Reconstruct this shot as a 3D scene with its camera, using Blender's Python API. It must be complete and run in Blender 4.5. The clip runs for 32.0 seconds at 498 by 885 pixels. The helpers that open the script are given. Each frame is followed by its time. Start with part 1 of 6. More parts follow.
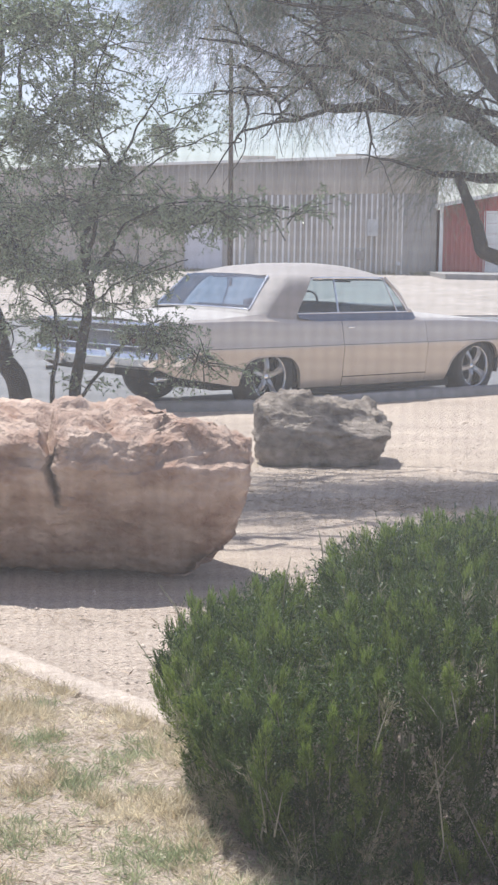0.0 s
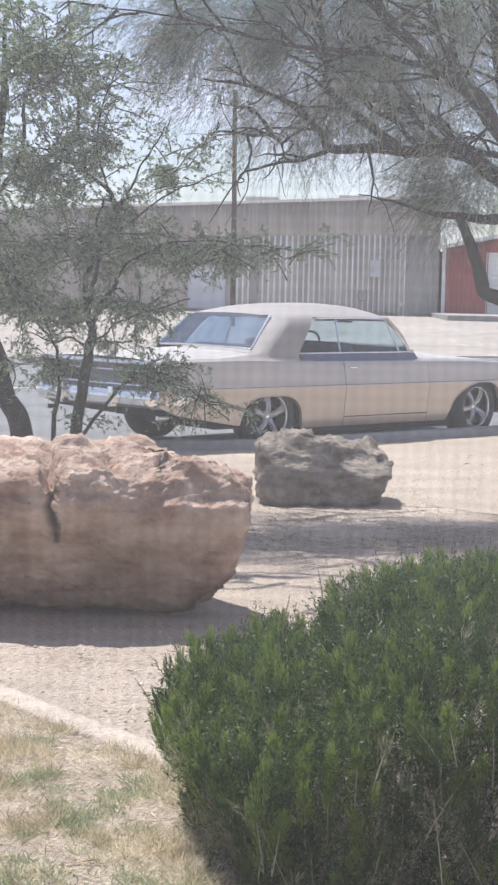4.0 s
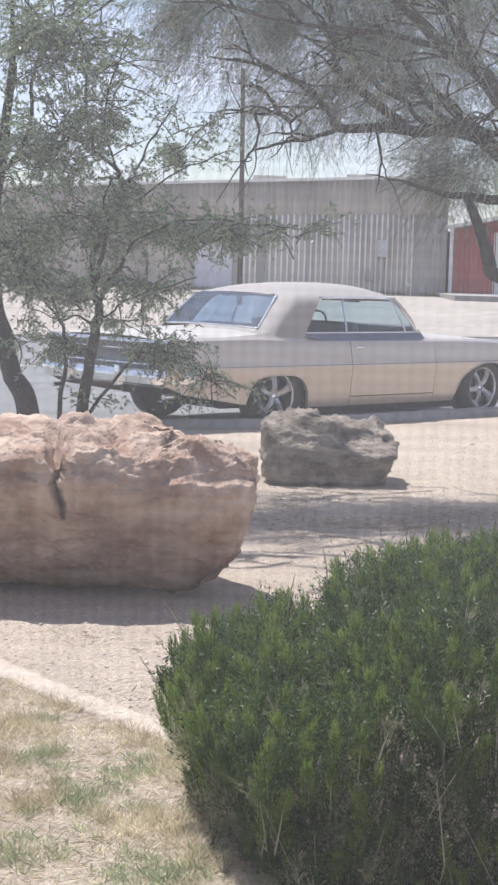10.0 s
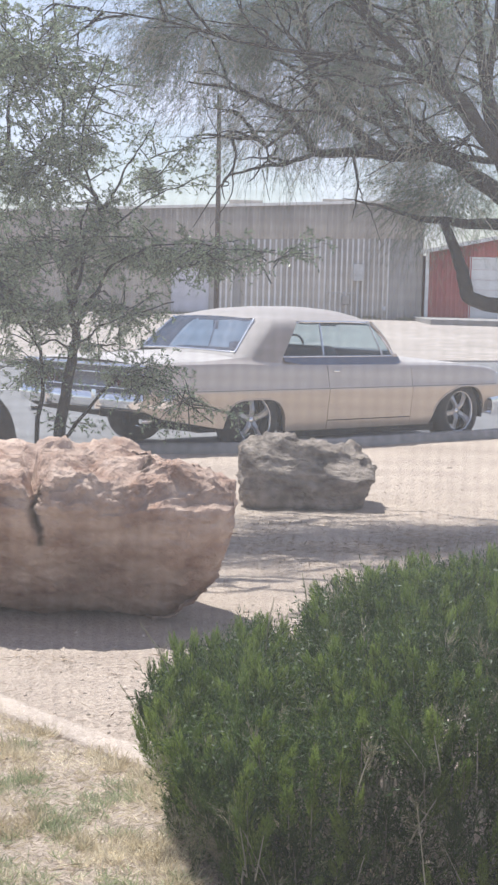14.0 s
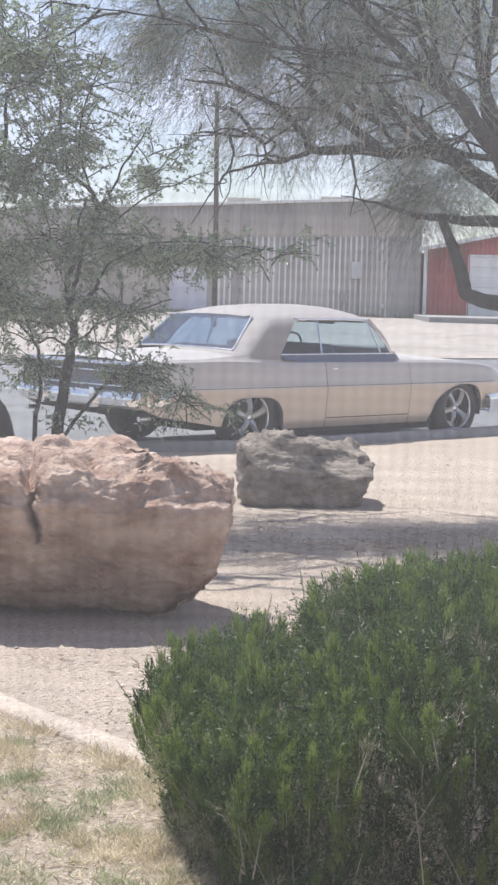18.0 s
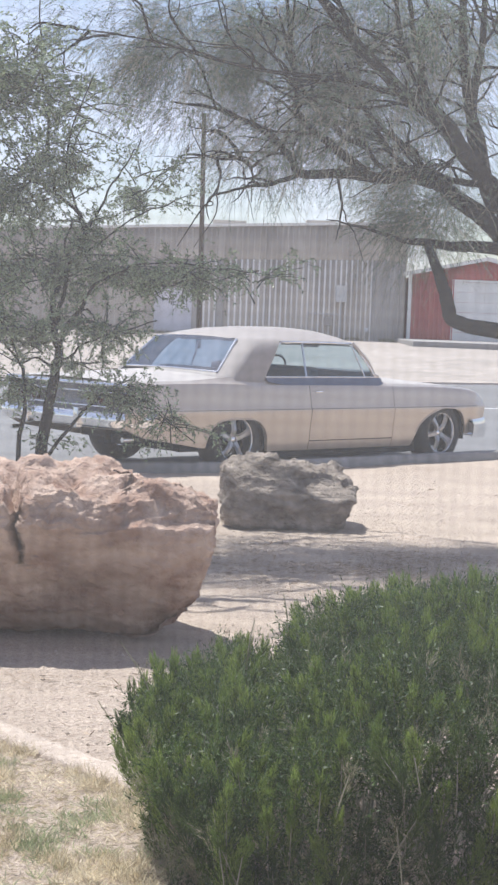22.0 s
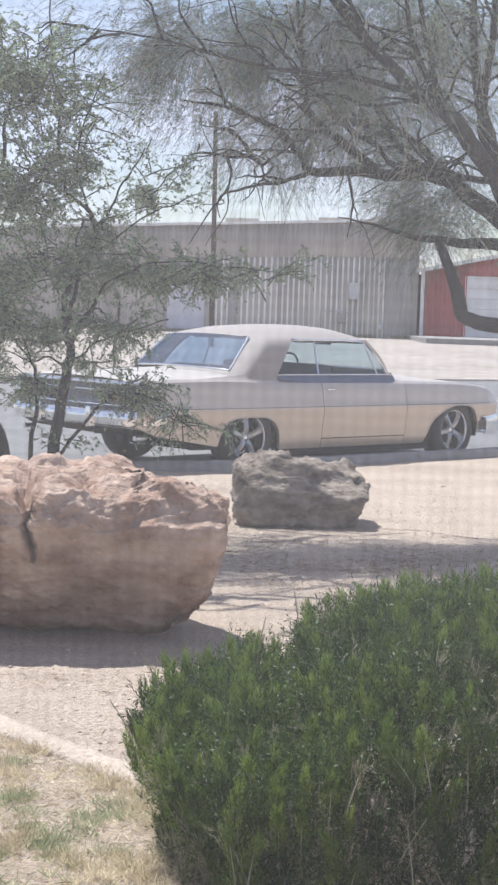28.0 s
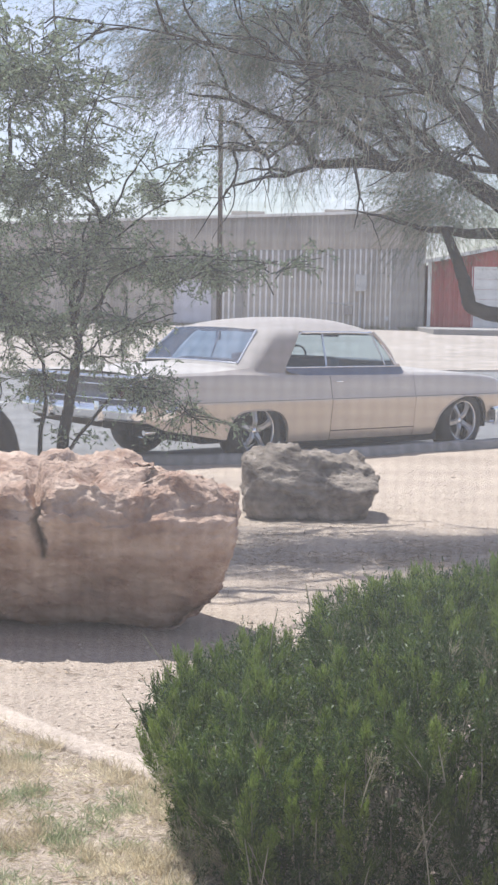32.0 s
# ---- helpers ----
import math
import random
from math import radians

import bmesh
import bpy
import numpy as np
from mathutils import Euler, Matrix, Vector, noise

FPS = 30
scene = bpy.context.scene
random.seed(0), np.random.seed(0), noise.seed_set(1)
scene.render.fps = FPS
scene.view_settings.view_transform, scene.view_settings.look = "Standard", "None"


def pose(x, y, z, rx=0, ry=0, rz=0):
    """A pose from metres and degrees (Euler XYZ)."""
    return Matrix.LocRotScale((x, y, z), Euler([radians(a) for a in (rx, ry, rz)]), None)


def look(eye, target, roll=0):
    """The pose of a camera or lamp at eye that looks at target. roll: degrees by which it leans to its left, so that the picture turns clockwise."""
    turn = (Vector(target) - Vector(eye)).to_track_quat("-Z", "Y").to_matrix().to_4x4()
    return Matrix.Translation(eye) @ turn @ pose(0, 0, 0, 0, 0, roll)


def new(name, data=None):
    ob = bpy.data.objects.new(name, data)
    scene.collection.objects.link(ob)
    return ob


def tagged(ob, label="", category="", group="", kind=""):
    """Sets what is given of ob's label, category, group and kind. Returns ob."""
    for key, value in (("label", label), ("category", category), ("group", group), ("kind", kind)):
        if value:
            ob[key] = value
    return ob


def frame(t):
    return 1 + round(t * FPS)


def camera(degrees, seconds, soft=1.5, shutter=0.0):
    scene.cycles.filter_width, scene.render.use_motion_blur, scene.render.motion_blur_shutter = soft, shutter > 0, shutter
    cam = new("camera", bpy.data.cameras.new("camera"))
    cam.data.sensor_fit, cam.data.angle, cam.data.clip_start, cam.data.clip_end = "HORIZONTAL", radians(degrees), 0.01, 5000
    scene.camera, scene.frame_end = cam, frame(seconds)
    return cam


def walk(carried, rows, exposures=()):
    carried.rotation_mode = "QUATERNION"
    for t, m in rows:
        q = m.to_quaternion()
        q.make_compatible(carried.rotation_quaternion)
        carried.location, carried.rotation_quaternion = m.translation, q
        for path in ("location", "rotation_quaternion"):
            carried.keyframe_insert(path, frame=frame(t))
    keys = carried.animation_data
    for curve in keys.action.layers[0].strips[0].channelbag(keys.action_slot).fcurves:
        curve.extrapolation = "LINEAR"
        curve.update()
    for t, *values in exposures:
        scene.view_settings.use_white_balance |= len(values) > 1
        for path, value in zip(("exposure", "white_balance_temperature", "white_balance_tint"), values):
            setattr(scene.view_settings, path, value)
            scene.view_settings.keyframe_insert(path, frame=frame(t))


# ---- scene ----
# The camera stands in a room behind a hazy window and is held by hand.
# Each row: seconds, place, degrees of downward tilt, turn to the left, lean to the left.
PATH = [
    (0, -0.0003, -0.0002, 1.5504, 6.586, -0.000, 0.994),
    (0.5, 0.0068, -0.0025, 1.5455, 6.502, -0.078, 0.711),
    (1, 0.0059, -0.0018, 1.5471, 6.302, -0.134, 0.698),
    (1.5, 0.0048, -0.0020, 1.5463, 5.978, -0.056, 0.644),
    (2, 0.0055, -0.0006, 1.5460, 5.336, -0.028, 0.750),
    (2.5, 0.0051, -0.0018, 1.5430, 5.236, -0.041, 0.706),
    (4.5, 0.0056, 0.0011, 1.5452, 5.232, 0.074, 1.452),
    (5, 0.0022, 0.0017, 1.5474, 5.291, -0.054, 1.487),
    (5.5, 0.0032, 0.0012, 1.5476, 5.130, -0.150, 1.620),
    (6, 0.0028, 0.0007, 1.5457, 5.256, -0.118, 1.598),
    (6.5, 0.0041, 0.0011, 1.5470, 5.320, 0.387, 1.733),
    (7, 0.0041, 0.0023, 1.5489, 5.315, 0.069, 1.841),
    (7.5, 0.0060, 0.0006, 1.5466, 5.170, 0.163, 1.677),
    (8, 0.0045, -0.0001, 1.5485, 5.375, 0.124, 1.738),
    (8.5, 0.0040, -0.0024, 1.5491, 5.867, 0.324, 1.876),
    (9, 0.0032, -0.0038, 1.5499, 5.967, 0.326, 1.747),
    (9.5, 0.0050, -0.0030, 1.5473, 5.943, 0.353, 1.677),
    (10, 0.0056, -0.0040, 1.5463, 5.949, 0.279, 1.657),
    (10.5, 0.0065, -0.0024, 1.5466, 5.962, 0.338, 1.651),
    (11, 0.0038, -0.0024, 1.5480, 5.857, 0.066, 1.782),
    (11.5, 0.0039, -0.0046, 1.5485, 5.796, 0.041, 1.729),
    (12, 0.0054, -0.0053, 1.5468, 5.702, -0.059, 1.726),
    (12.5, 0.0047, -0.0036, 1.5474, 5.650, -0.287, 1.750),
    (13, 0.0043, -0.0022, 1.5464, 5.503, -0.339, 1.772),
    (13.5, 0.0003, -0.0001, 1.5461, 4.781, -0.701, 1.737),
    (14, 0.0002, 0.0033, 1.5457, 5.113, -0.489, 1.586),
    (14.5, 0.0025, 0.0050, 1.5444, 5.250, -0.520, 1.528),
    (16.5, 0.0049, 0.0107, 1.5438, 5.227, -0.714, 1.384),
    (17, 0.0039, 0.0114, 1.5426, 5.274, -0.538, 1.484),
    (17.5, 0.0049, 0.0089, 1.5430, 5.186, -0.548, 1.497),
    (18, 0.0032, 0.0079, 1.5432, 5.182, -0.541, 1.500),
    (18.5, 0.0033, 0.0081, 1.5433, 5.295, -0.502, 1.461),
    (19, 0.0036, 0.0075, 1.5437, 5.212, -0.372, 1.467),
    (19.5, 0.0030, 0.0071, 1.5457, 5.113, -0.620, 1.658),
    (20, 0.0025, 0.0067, 1.5430, 4.919, -0.773, 1.766),
    (20.5, 0.0033, 0.0051, 1.5435, 4.911, -0.962, 1.756),
    (21, 0.0013, 0.0039, 1.5438, 4.694, -0.972, 1.842),
    (21.5, 0.0007, 0.0040, 1.5432, 4.437, -1.017, 2.035),
    (22, -0.0029, 0.0055, 1.5439, 4.415, -1.099, 2.193),
    (22.5, -0.0013, 0.0069, 1.5453, 4.442, -0.936, 2.173),
    (23, -0.0010, 0.0072, 1.5398, 4.329, -1.001, 2.130),
    (23.5, -0.0029, 0.0102, 1.5426, 4.457, -0.863, 2.177),
    (24, -0.0042, 0.0095, 1.5417, 4.430, -0.774, 2.133),
    (24.5, -0.0026, 0.0094, 1.5393, 4.512, -0.631, 1.894),
    (25, -0.0012, 0.0067, 1.5449, 4.597, -0.543, 1.950),
    (25.5, -0.0007, 0.0062, 1.5453, 4.596, -0.564, 1.955),
    (27.5, 0.0033, 0.0019, 1.5445, 4.479, -0.656, 1.960),
    (28, 0.0065, 0.0002, 1.5471, 4.510, -0.645, 1.907),
    (28.5, 0.0041, -0.0012, 1.5470, 4.569, -0.547, 1.930),
    (29, 0.0031, -0.0004, 1.5460, 4.566, -0.574, 1.902),
    (29.5, 0.0030, -0.0023, 1.5429, 4.579, -0.571, 1.823),
    (30, 0.0037, 0.0008, 1.5450, 4.533, -0.536, 1.862),
    (30.5, 0.0022, 0.0036, 1.5461, 4.561, -0.445, 1.839),
    (31, 0.0052, 0.0038, 1.5460, 4.499, -0.562, 1.776),
    (31.5, 0.0029, 0.0027, 1.5465, 4.520, -0.574, 1.528),
    (32, 0.0030, 0.0035, 1.5462, 4.748, -0.360, 1.228),
]


def held(x, y, z, down, turn, lean):
    return pose(x, y, z) @ pose(0, 0, 0, 0, 0, turn) @ pose(0, 0, 0, 90 - down) @ pose(0, 0, 0, 0, 0, lean)


cam = camera(16.74, 32.0, soft=2.5)
walk(cam, [(t, held(*p)) for t, *p in PATH], exposures=[(0.0, 0.49), (32.0, 0.49)])

# ---- daylight: a high sun beyond the street, a little to the left ----
SUN_WAY = Vector((-0.263, 0.351, 0.899))
world = bpy.data.worlds.new("sky")
scene.world = world
world.use_nodes = True
wn = world.node_tree
sky = wn.nodes.new("ShaderNodeTexSky")
sky.sky_type, sky.sun_disc = "NISHITA", False
sky.sun_elevation, sky.sun_rotation = radians(64), radians(-37)
sky.air_density, sky.dust_density, sky.ozone_density, sky.altitude = 1.0, 0.4, 1.0, 300
wn.nodes["Background"].inputs["Strength"].default_value = 0.088
# thin high cloud over the whole sky
wc = wn.nodes.new("ShaderNodeTexCoord")
wm = wn.nodes.new("ShaderNodeMapping")
wm.inputs["Scale"].default_value = (1.0, 1.0, 3.0)
wm.inputs["Location"].default_value = (0.35, 1.2, 0.4)
cloud = wn.nodes.new("ShaderNodeTexNoise")
cloud.inputs["Scale"].default_value, cloud.inputs["Detail"].default_value = 6.0, 7.0
rise = wn.nodes.new("ShaderNodeMapRange")
rise.inputs["From Min"].default_value, rise.inputs["From Max"].default_value, rise.inputs["To Max"].default_value = 0.38, 0.66, 0.64
veil = wn.nodes.new("ShaderNodeMix")
veil.data_type = "RGBA"
veil.inputs["B"].default_value = (9.4, 10.1, 12.3, 1)
wn.links.new(wc.outputs["Generated"], wm.inputs["Vector"])
wn.links.new(wm.outputs["Vector"], cloud.inputs["Vector"])
wn.links.new(cloud.outputs["Fac"], rise.inputs["Value"])
wn.links.new(rise.outputs["Result"], veil.inputs["Factor"])
wn.links.new(sky.outputs["Color"], veil.inputs["A"])
cool = wn.nodes.new("ShaderNodeMix")
cool.data_type, cool.blend_type = "RGBA", "MULTIPLY"
cool.inputs["Factor"].default_value = 1.0
cool.inputs["B"].default_value = (1.005, 0.965, 1.015, 1)
wn.links.new(veil.outputs["Result"], cool.inputs["A"])
wn.links.new(cool.outputs["Result"], wn.nodes["Background"].inputs["Color"])
sun = new("sun", bpy.data.lights.new("sun", "SUN"))
sun.data.energy, sun.data.angle, sun.data.color = 5.0, radians(0.55), (1.0, 0.975, 0.945)
sun.matrix_world = look(SUN_WAY * 50, (0, 0, 0))


# ---- tools ----
def material(name, base, other=None, scale=8.0, rough=0.7, metal=0.0, bump=0.0, bump_scale=60.0, detail=6.0,
             spread=(0.35, 0.65), coat=0.0, random_amount=0.0, through_light=0.0, spec=None, stains=0.0, stain_scale=1.0, stretch=(1, 1, 1), patches=None):
    """A surface of two colours mixed by grain, with stains on a second scale and fine relief."""
    m = bpy.data.materials.new(name)
    m.use_nodes = True
    nt = m.node_tree
    p = nt.nodes["Principled BSDF"]
    p.inputs["Roughness"].default_value, p.inputs["Metallic"].default_value = rough, metal
    p.inputs["Coat Weight"].default_value = coat
    p.inputs["Coat Roughness"].default_value = 0.06
    if spec is not None:
        p.inputs["Specular IOR Level"].default_value = spec
    co = nt.nodes.new("ShaderNodeTexCoord")
    mp = nt.nodes.new("ShaderNodeMapping")
    mp.inputs["Scale"].default_value = stretch
    nt.links.new(co.outputs["Object"], mp.inputs["Vector"])

    def grain(s, d):
        n = nt.nodes.new("ShaderNodeTexNoise")
        n.inputs["Scale"].default_value, n.inputs["Detail"].default_value = s, d
        n.inputs["Roughness"].default_value = 0.62
        nt.links.new(mp.outputs["Vector"], n.inputs["Vector"])
        return n

    def mix(fac, a, b, kind="MIX"):
        x = nt.nodes.new("ShaderNodeMix")
        x.data_type, x.blend_type = "RGBA", kind
        for sock, v in ((x.inputs["Factor"], fac), (x.inputs["A"], a), (x.inputs["B"], b)):
            if isinstance(v, (int, float)):
                sock.default_value = v
            elif isinstance(v, tuple):
                sock.default_value = (*v, 1) if len(v) == 3 else v
            else:
                nt.links.new(v, sock)
        return x.outputs["Result"]

    other = other or tuple(c * 0.8 for c in base)
    ramp = nt.nodes.new("ShaderNodeMapRange")
    ramp.inputs["From Min"].default_value, ramp.inputs["From Max"].default_value = spread
    nt.links.new(grain(scale, detail).outputs["Fac"], ramp.inputs["Value"])
    colour = mix(ramp.outputs["Result"], base, other)
    if stains:
        r2 = nt.nodes.new("ShaderNodeMapRange")
        r2.inputs["From Min"].default_value, r2.inputs["From Max"].default_value = 0.45, 0.75
        r2.inputs["To Max"].default_value = stains
        nt.links.new(grain(stain_scale, 4).outputs["Fac"], r2.inputs["Value"])
        colour = mix(r2.outputs["Result"], colour, tuple(c * 0.45 for c in other))
    if patches:
        r4 = nt.nodes.new("ShaderNodeMapRange")
        r4.inputs["From Min"].default_value, r4.inputs["From Max"].default_value = 0.42, 0.66
        r4.inputs["To Max"].default_value = patches[0]
        nt.links.new(grain(patches[1], 7).outputs["Fac"], r4.inputs["Value"])
        colour = mix(r4.outputs["Result"], colour, tuple(c * 0.72 for c in other))
    if random_amount:
        info = nt.nodes.new("ShaderNodeNewGeometry")
        r3 = nt.nodes.new("ShaderNodeMapRange")
        r3.inputs["To Min"].default_value, r3.inputs["To Max"].default_value = 1 - random_amount, 1 + random_amount
        nt.links.new(info.outputs["Random Per Island"], r3.inputs["Value"])
        hsv = nt.nodes.new("ShaderNodeHueSaturation")
        nt.links.new(r3.outputs["Result"], hsv.inputs["Value"])
        nt.links.new(colour, hsv.inputs["Color"])
        colour = hsv.outputs["Color"]
    nt.links.new(colour, p.inputs["Base Color"])
    if bump:
        b = nt.nodes.new("ShaderNodeBump")
        b.inputs["Strength"].default_value = 1.0
        b.inputs["Distance"].default_value = bump
        nt.links.new(grain(bump_scale, 5).outputs["Fac"], b.inputs["Height"])
        nt.links.new(b.outputs["Normal"], p.inputs["Normal"])
    if through_light:
        tr = nt.nodes.new("ShaderNodeBsdfTranslucent")
        nt.links.new(colour, tr.inputs["Color"])
        ms = nt.nodes.new("ShaderNodeMixShader")
        ms.inputs["Fac"].default_value = through_light
        nt.links.new(p.outputs["BSDF"], ms.inputs[1])
        nt.links.new(tr.outputs["BSDF"], ms.inputs[2])
        nt.links.new(ms.outputs["Shader"], nt.nodes["Material Output"].inputs["Surface"])
    return m


def clear_glass(name, tint=(1, 1, 1), gloss=0.08, haze=0.0, haze_colour=(0.8, 0.8, 0.8)):
    """A thin pane: clear, with a mirror gloss and a painted haze, stronger higher up, that scatters light."""
    m = bpy.data.materials.new(name)
    m.use_nodes = True
    nt = m.node_tree
    out = nt.nodes["Material Output"]
    t = nt.nodes.new("ShaderNodeBsdfTransparent")
    t.inputs["Color"].default_value = (*tint, 1)
    g = nt.nodes.new("ShaderNodeBsdfGlossy")
    g.inputs["Roughness"].default_value = 0.02
    mx = nt.nodes.new("ShaderNodeMixShader")
    mx.inputs["Fac"].default_value = gloss
    nt.links.new(t.outputs["BSDF"], mx.inputs[1])
    nt.links.new(g.outputs["BSDF"], mx.inputs[2])
    last = mx
    if haze:
        tr = nt.nodes.new("ShaderNodeBsdfTranslucent")
        tr.inputs["Color"].default_value = (*haze_colour, 1)
        m2 = nt.nodes.new("ShaderNodeMixShader")
        n = nt.nodes.new("ShaderNodeTexNoise")
        n.inputs["Scale"].default_value, n.inputs["Detail"].default_value = 9.0, 5.0
        tc = nt.nodes.new("ShaderNodeTexCoord")
        sp = nt.nodes.new("ShaderNodeSeparateXYZ")
        # the haze grows with height: glare on the window, put into the pane
        up = nt.nodes.new("ShaderNodeMapRange")
        up.interpolation_type = "SMOOTHSTEP"
        up.inputs["From Min"].default_value, up.inputs["From Max"].default_value = 1.34, 1.54
        up.inputs["To Min"].default_value, up.inputs["To Max"].default_value = 0.55, 2.0
        by = nt.nodes.new("ShaderNodeMath")
        by.operation = "MULTIPLY"
        nt.links.new(tc.outputs["Object"], sp.inputs["Vector"])
        nt.links.new(sp.outputs["Z"], up.inputs["Value"])
        r = nt.nodes.new("ShaderNodeMapRange")
        r.inputs["From Min"].default_value, r.inputs["From Max"].default_value = 0.3, 0.7
        r.inputs["To Min"].default_value, r.inputs["To Max"].default_value = haze * 0.8, haze * 1.2
        nt.links.new(n.outputs["Fac"], r.inputs["Value"])
        nt.links.new(r.outputs["Result"], by.inputs[0])
        nt.links.new(up.outputs["Result"], by.inputs[1])
        nt.links.new(by.outputs["Value"], m2.inputs["Fac"])
        # an insect screen before the glass dims the view in fine rows and columns
        dim = None
        for axis in ("X", "Z"):
            turns = nt.nodes.new("ShaderNodeMath")
            turns.operation = "MULTIPLY"
            turns.inputs[1].default_value = 1160.0
            nt.links.new(sp.outputs[axis], turns.inputs[0])
            wave = nt.nodes.new("ShaderNodeMath")
            wave.operation = "SINE"
            nt.links.new(turns.outputs["Value"], wave.inputs[0])
            level = nt.nodes.new("ShaderNodeMath")
            level.operation = "MULTIPLY_ADD"
            level.inputs[1].default_value, level.inputs[2].default_value = 0.013, 0.987
            nt.links.new(wave.outputs["Value"], level.inputs[0])
            if dim:
                times = nt.nodes.new("ShaderNodeMath")
                times.operation = "MULTIPLY"
                nt.links.new(dim.outputs["Value"], times.inputs[0])
                nt.links.new(level.outputs["Value"], times.inputs[1])
                level = times
            dim = level
        shade = nt.nodes.new("ShaderNodeMix")
        shade.data_type, shade.blend_type = "RGBA", "MULTIPLY"
        shade.inputs["Factor"].default_value = 1.0
        shade.inputs["A"].default_value = (*tint, 1)
        nt.links.new(dim.outputs["Value"], shade.inputs["B"])
        nt.links.new(shade.outputs["Result"], t.inputs["Color"])
        nt.links.new(mx.outputs["Shader"], m2.inputs[1])
        nt.links.new(tr.outputs["BSDF"], m2.inputs[2])
        last = m2
    nt.links.new(last.outputs["Shader"], out.inputs["Surface"])
    return m


def put(name, me, mat, parent=None, label="", smooth=False):
    for one in mat if isinstance(mat, (list, tuple)) else [mat]:
        me.materials.append(one)
    if smooth:
        me.polygons.foreach_set("use_smooth", [True] * len(me.polygons))
    ob = new(name, me)
    ob.parent = parent
    if label:
        ob["label"] = label
    return ob


def part(name, bm, mat, parent=None, label="", smooth=False):
    me = bpy.data.meshes.new(name)
    bmesh.ops.recalc_face_normals(bm, faces=bm.faces)
    bm.to_mesh(me)
    bm.free()
    return put(name, me, mat, parent, label, smooth)


def sheet_mesh(name, verts, faces):
    """A mesh from arrays: verts (n, 3), faces (m, 3) or (m, 4)."""
    verts, faces = np.asarray(verts, np.float32), np.asarray(faces, np.int32)
    me = bpy.data.meshes.new(name)
    k = faces.shape[1]
    me.vertices.add(len(verts))
    me.vertices.foreach_set("co", verts.ravel())
    me.loops.add(faces.size)
    me.loops.foreach_set("vertex_index", faces.ravel())
    me.polygons.add(len(faces))
    me.polygons.foreach_set("loop_start", np.arange(0, faces.size, k, dtype=np.int32))
    me.polygons.foreach_set("loop_total", np.full(len(faces), k, np.int32))
    me.update(calc_edges=True)
    me.validate()
    return me


def arr(name, verts, faces, mat, parent=None, label="", smooth=False):
    return put(name, sheet_mesh(name, verts, faces), mat, parent, label, smooth)


def box(bm, x0, x1, y0, y1, z0, z1, bevel=0.0):
    r = bmesh.ops.create_cube(bm, size=1.0, matrix=Matrix.Translation(((x0 + x1) / 2, (y0 + y1) / 2, (z0 + z1) / 2))
                              @ Matrix.Diagonal((x1 - x0, y1 - y0, z1 - z0, 1)))
    if bevel:
        edges = {e for v in r["verts"] for e in v.link_edges}
        bmesh.ops.bevel(bm, geom=list(edges), offset=bevel, segments=2, affect="EDGES", profile=0.6)
    return bm


def boxed(*a, **k):
    return box(bmesh.new(), *a, **k)


def thing(name, label, category, at=None, group="", kind=""):
    ob = new(name)
    if at is not None:
        ob.matrix_world = at
    return tagged(ob, label, category, group, kind)


def tube_arrays(paths, sides=6):
    """Tubes along polylines: each path is (points (n, 3), radii (n,)). One array of verts and quads for all."""
    V, Fa, base = [], [], 0
    ang = np.arange(sides) * 2 * np.pi / sides
    for pts, rad in paths:
        pts, rad = np.asarray(pts, float), np.asarray(rad, float)
        n = len(pts)
        tan = np.gradient(pts, axis=0)
        tan /= np.linalg.norm(tan, axis=1)[:, None] + 1e-9
        ref = np.array([0.31, 0.92, 0.22]) if abs(tan[0] @ np.array([0.31, 0.92, 0.22])) < 0.9 else np.array([1.0, 0, 0])
        u = np.cross(tan, ref)
        u /= np.linalg.norm(u, axis=1)[:, None] + 1e-9
        w = np.cross(tan, u)
        ring = pts[:, None] + rad[:, None, None] * (np.cos(ang)[None, :, None] * u[:, None] + np.sin(ang)[None, :, None] * w[:, None])
        V.append(ring.reshape(-1, 3))
        i = np.arange(n - 1)[:, None] * sides
        k = np.arange(sides)[None]
        k2 = (k + 1) % sides
        Fa.append((base + np.stack([i + k, i + k2, i + sides + k2, i + sides + k], -1)).reshape(-1, 4))
        base += n * sides
    return np.concatenate(V), np.concatenate(Fa)


def smooth_path(points, n=24, wobble=0.0, rng=None):
    """A smooth polyline through a few points."""
    p = np.asarray(points, float)
    p = np.vstack([2 * p[0] - p[1], p, 2 * p[-1] - p[-2]])
    m = len(p) - 3
    out = []
    for s in np.linspace(0, m, n):
        i = min(int(s), m - 1)
        t = s - i
        a, b, c, d = p[i:i + 4]
        out.append(0.5 * (2 * b + (c - a) * t + (2 * a - 5 * b + 4 * c - d) * t * t + (3 * b - a - 3 * c + d) * t ** 3))
    out = np.array(out)
    if wobble and rng is not None:
        w = rng.normal(0, wobble, out.shape)
        w[1:-1] = (w[:-2] + w[1:-1] + w[2:]) / 3
        w[0] = w[-1] = 0
        out += w
    return out


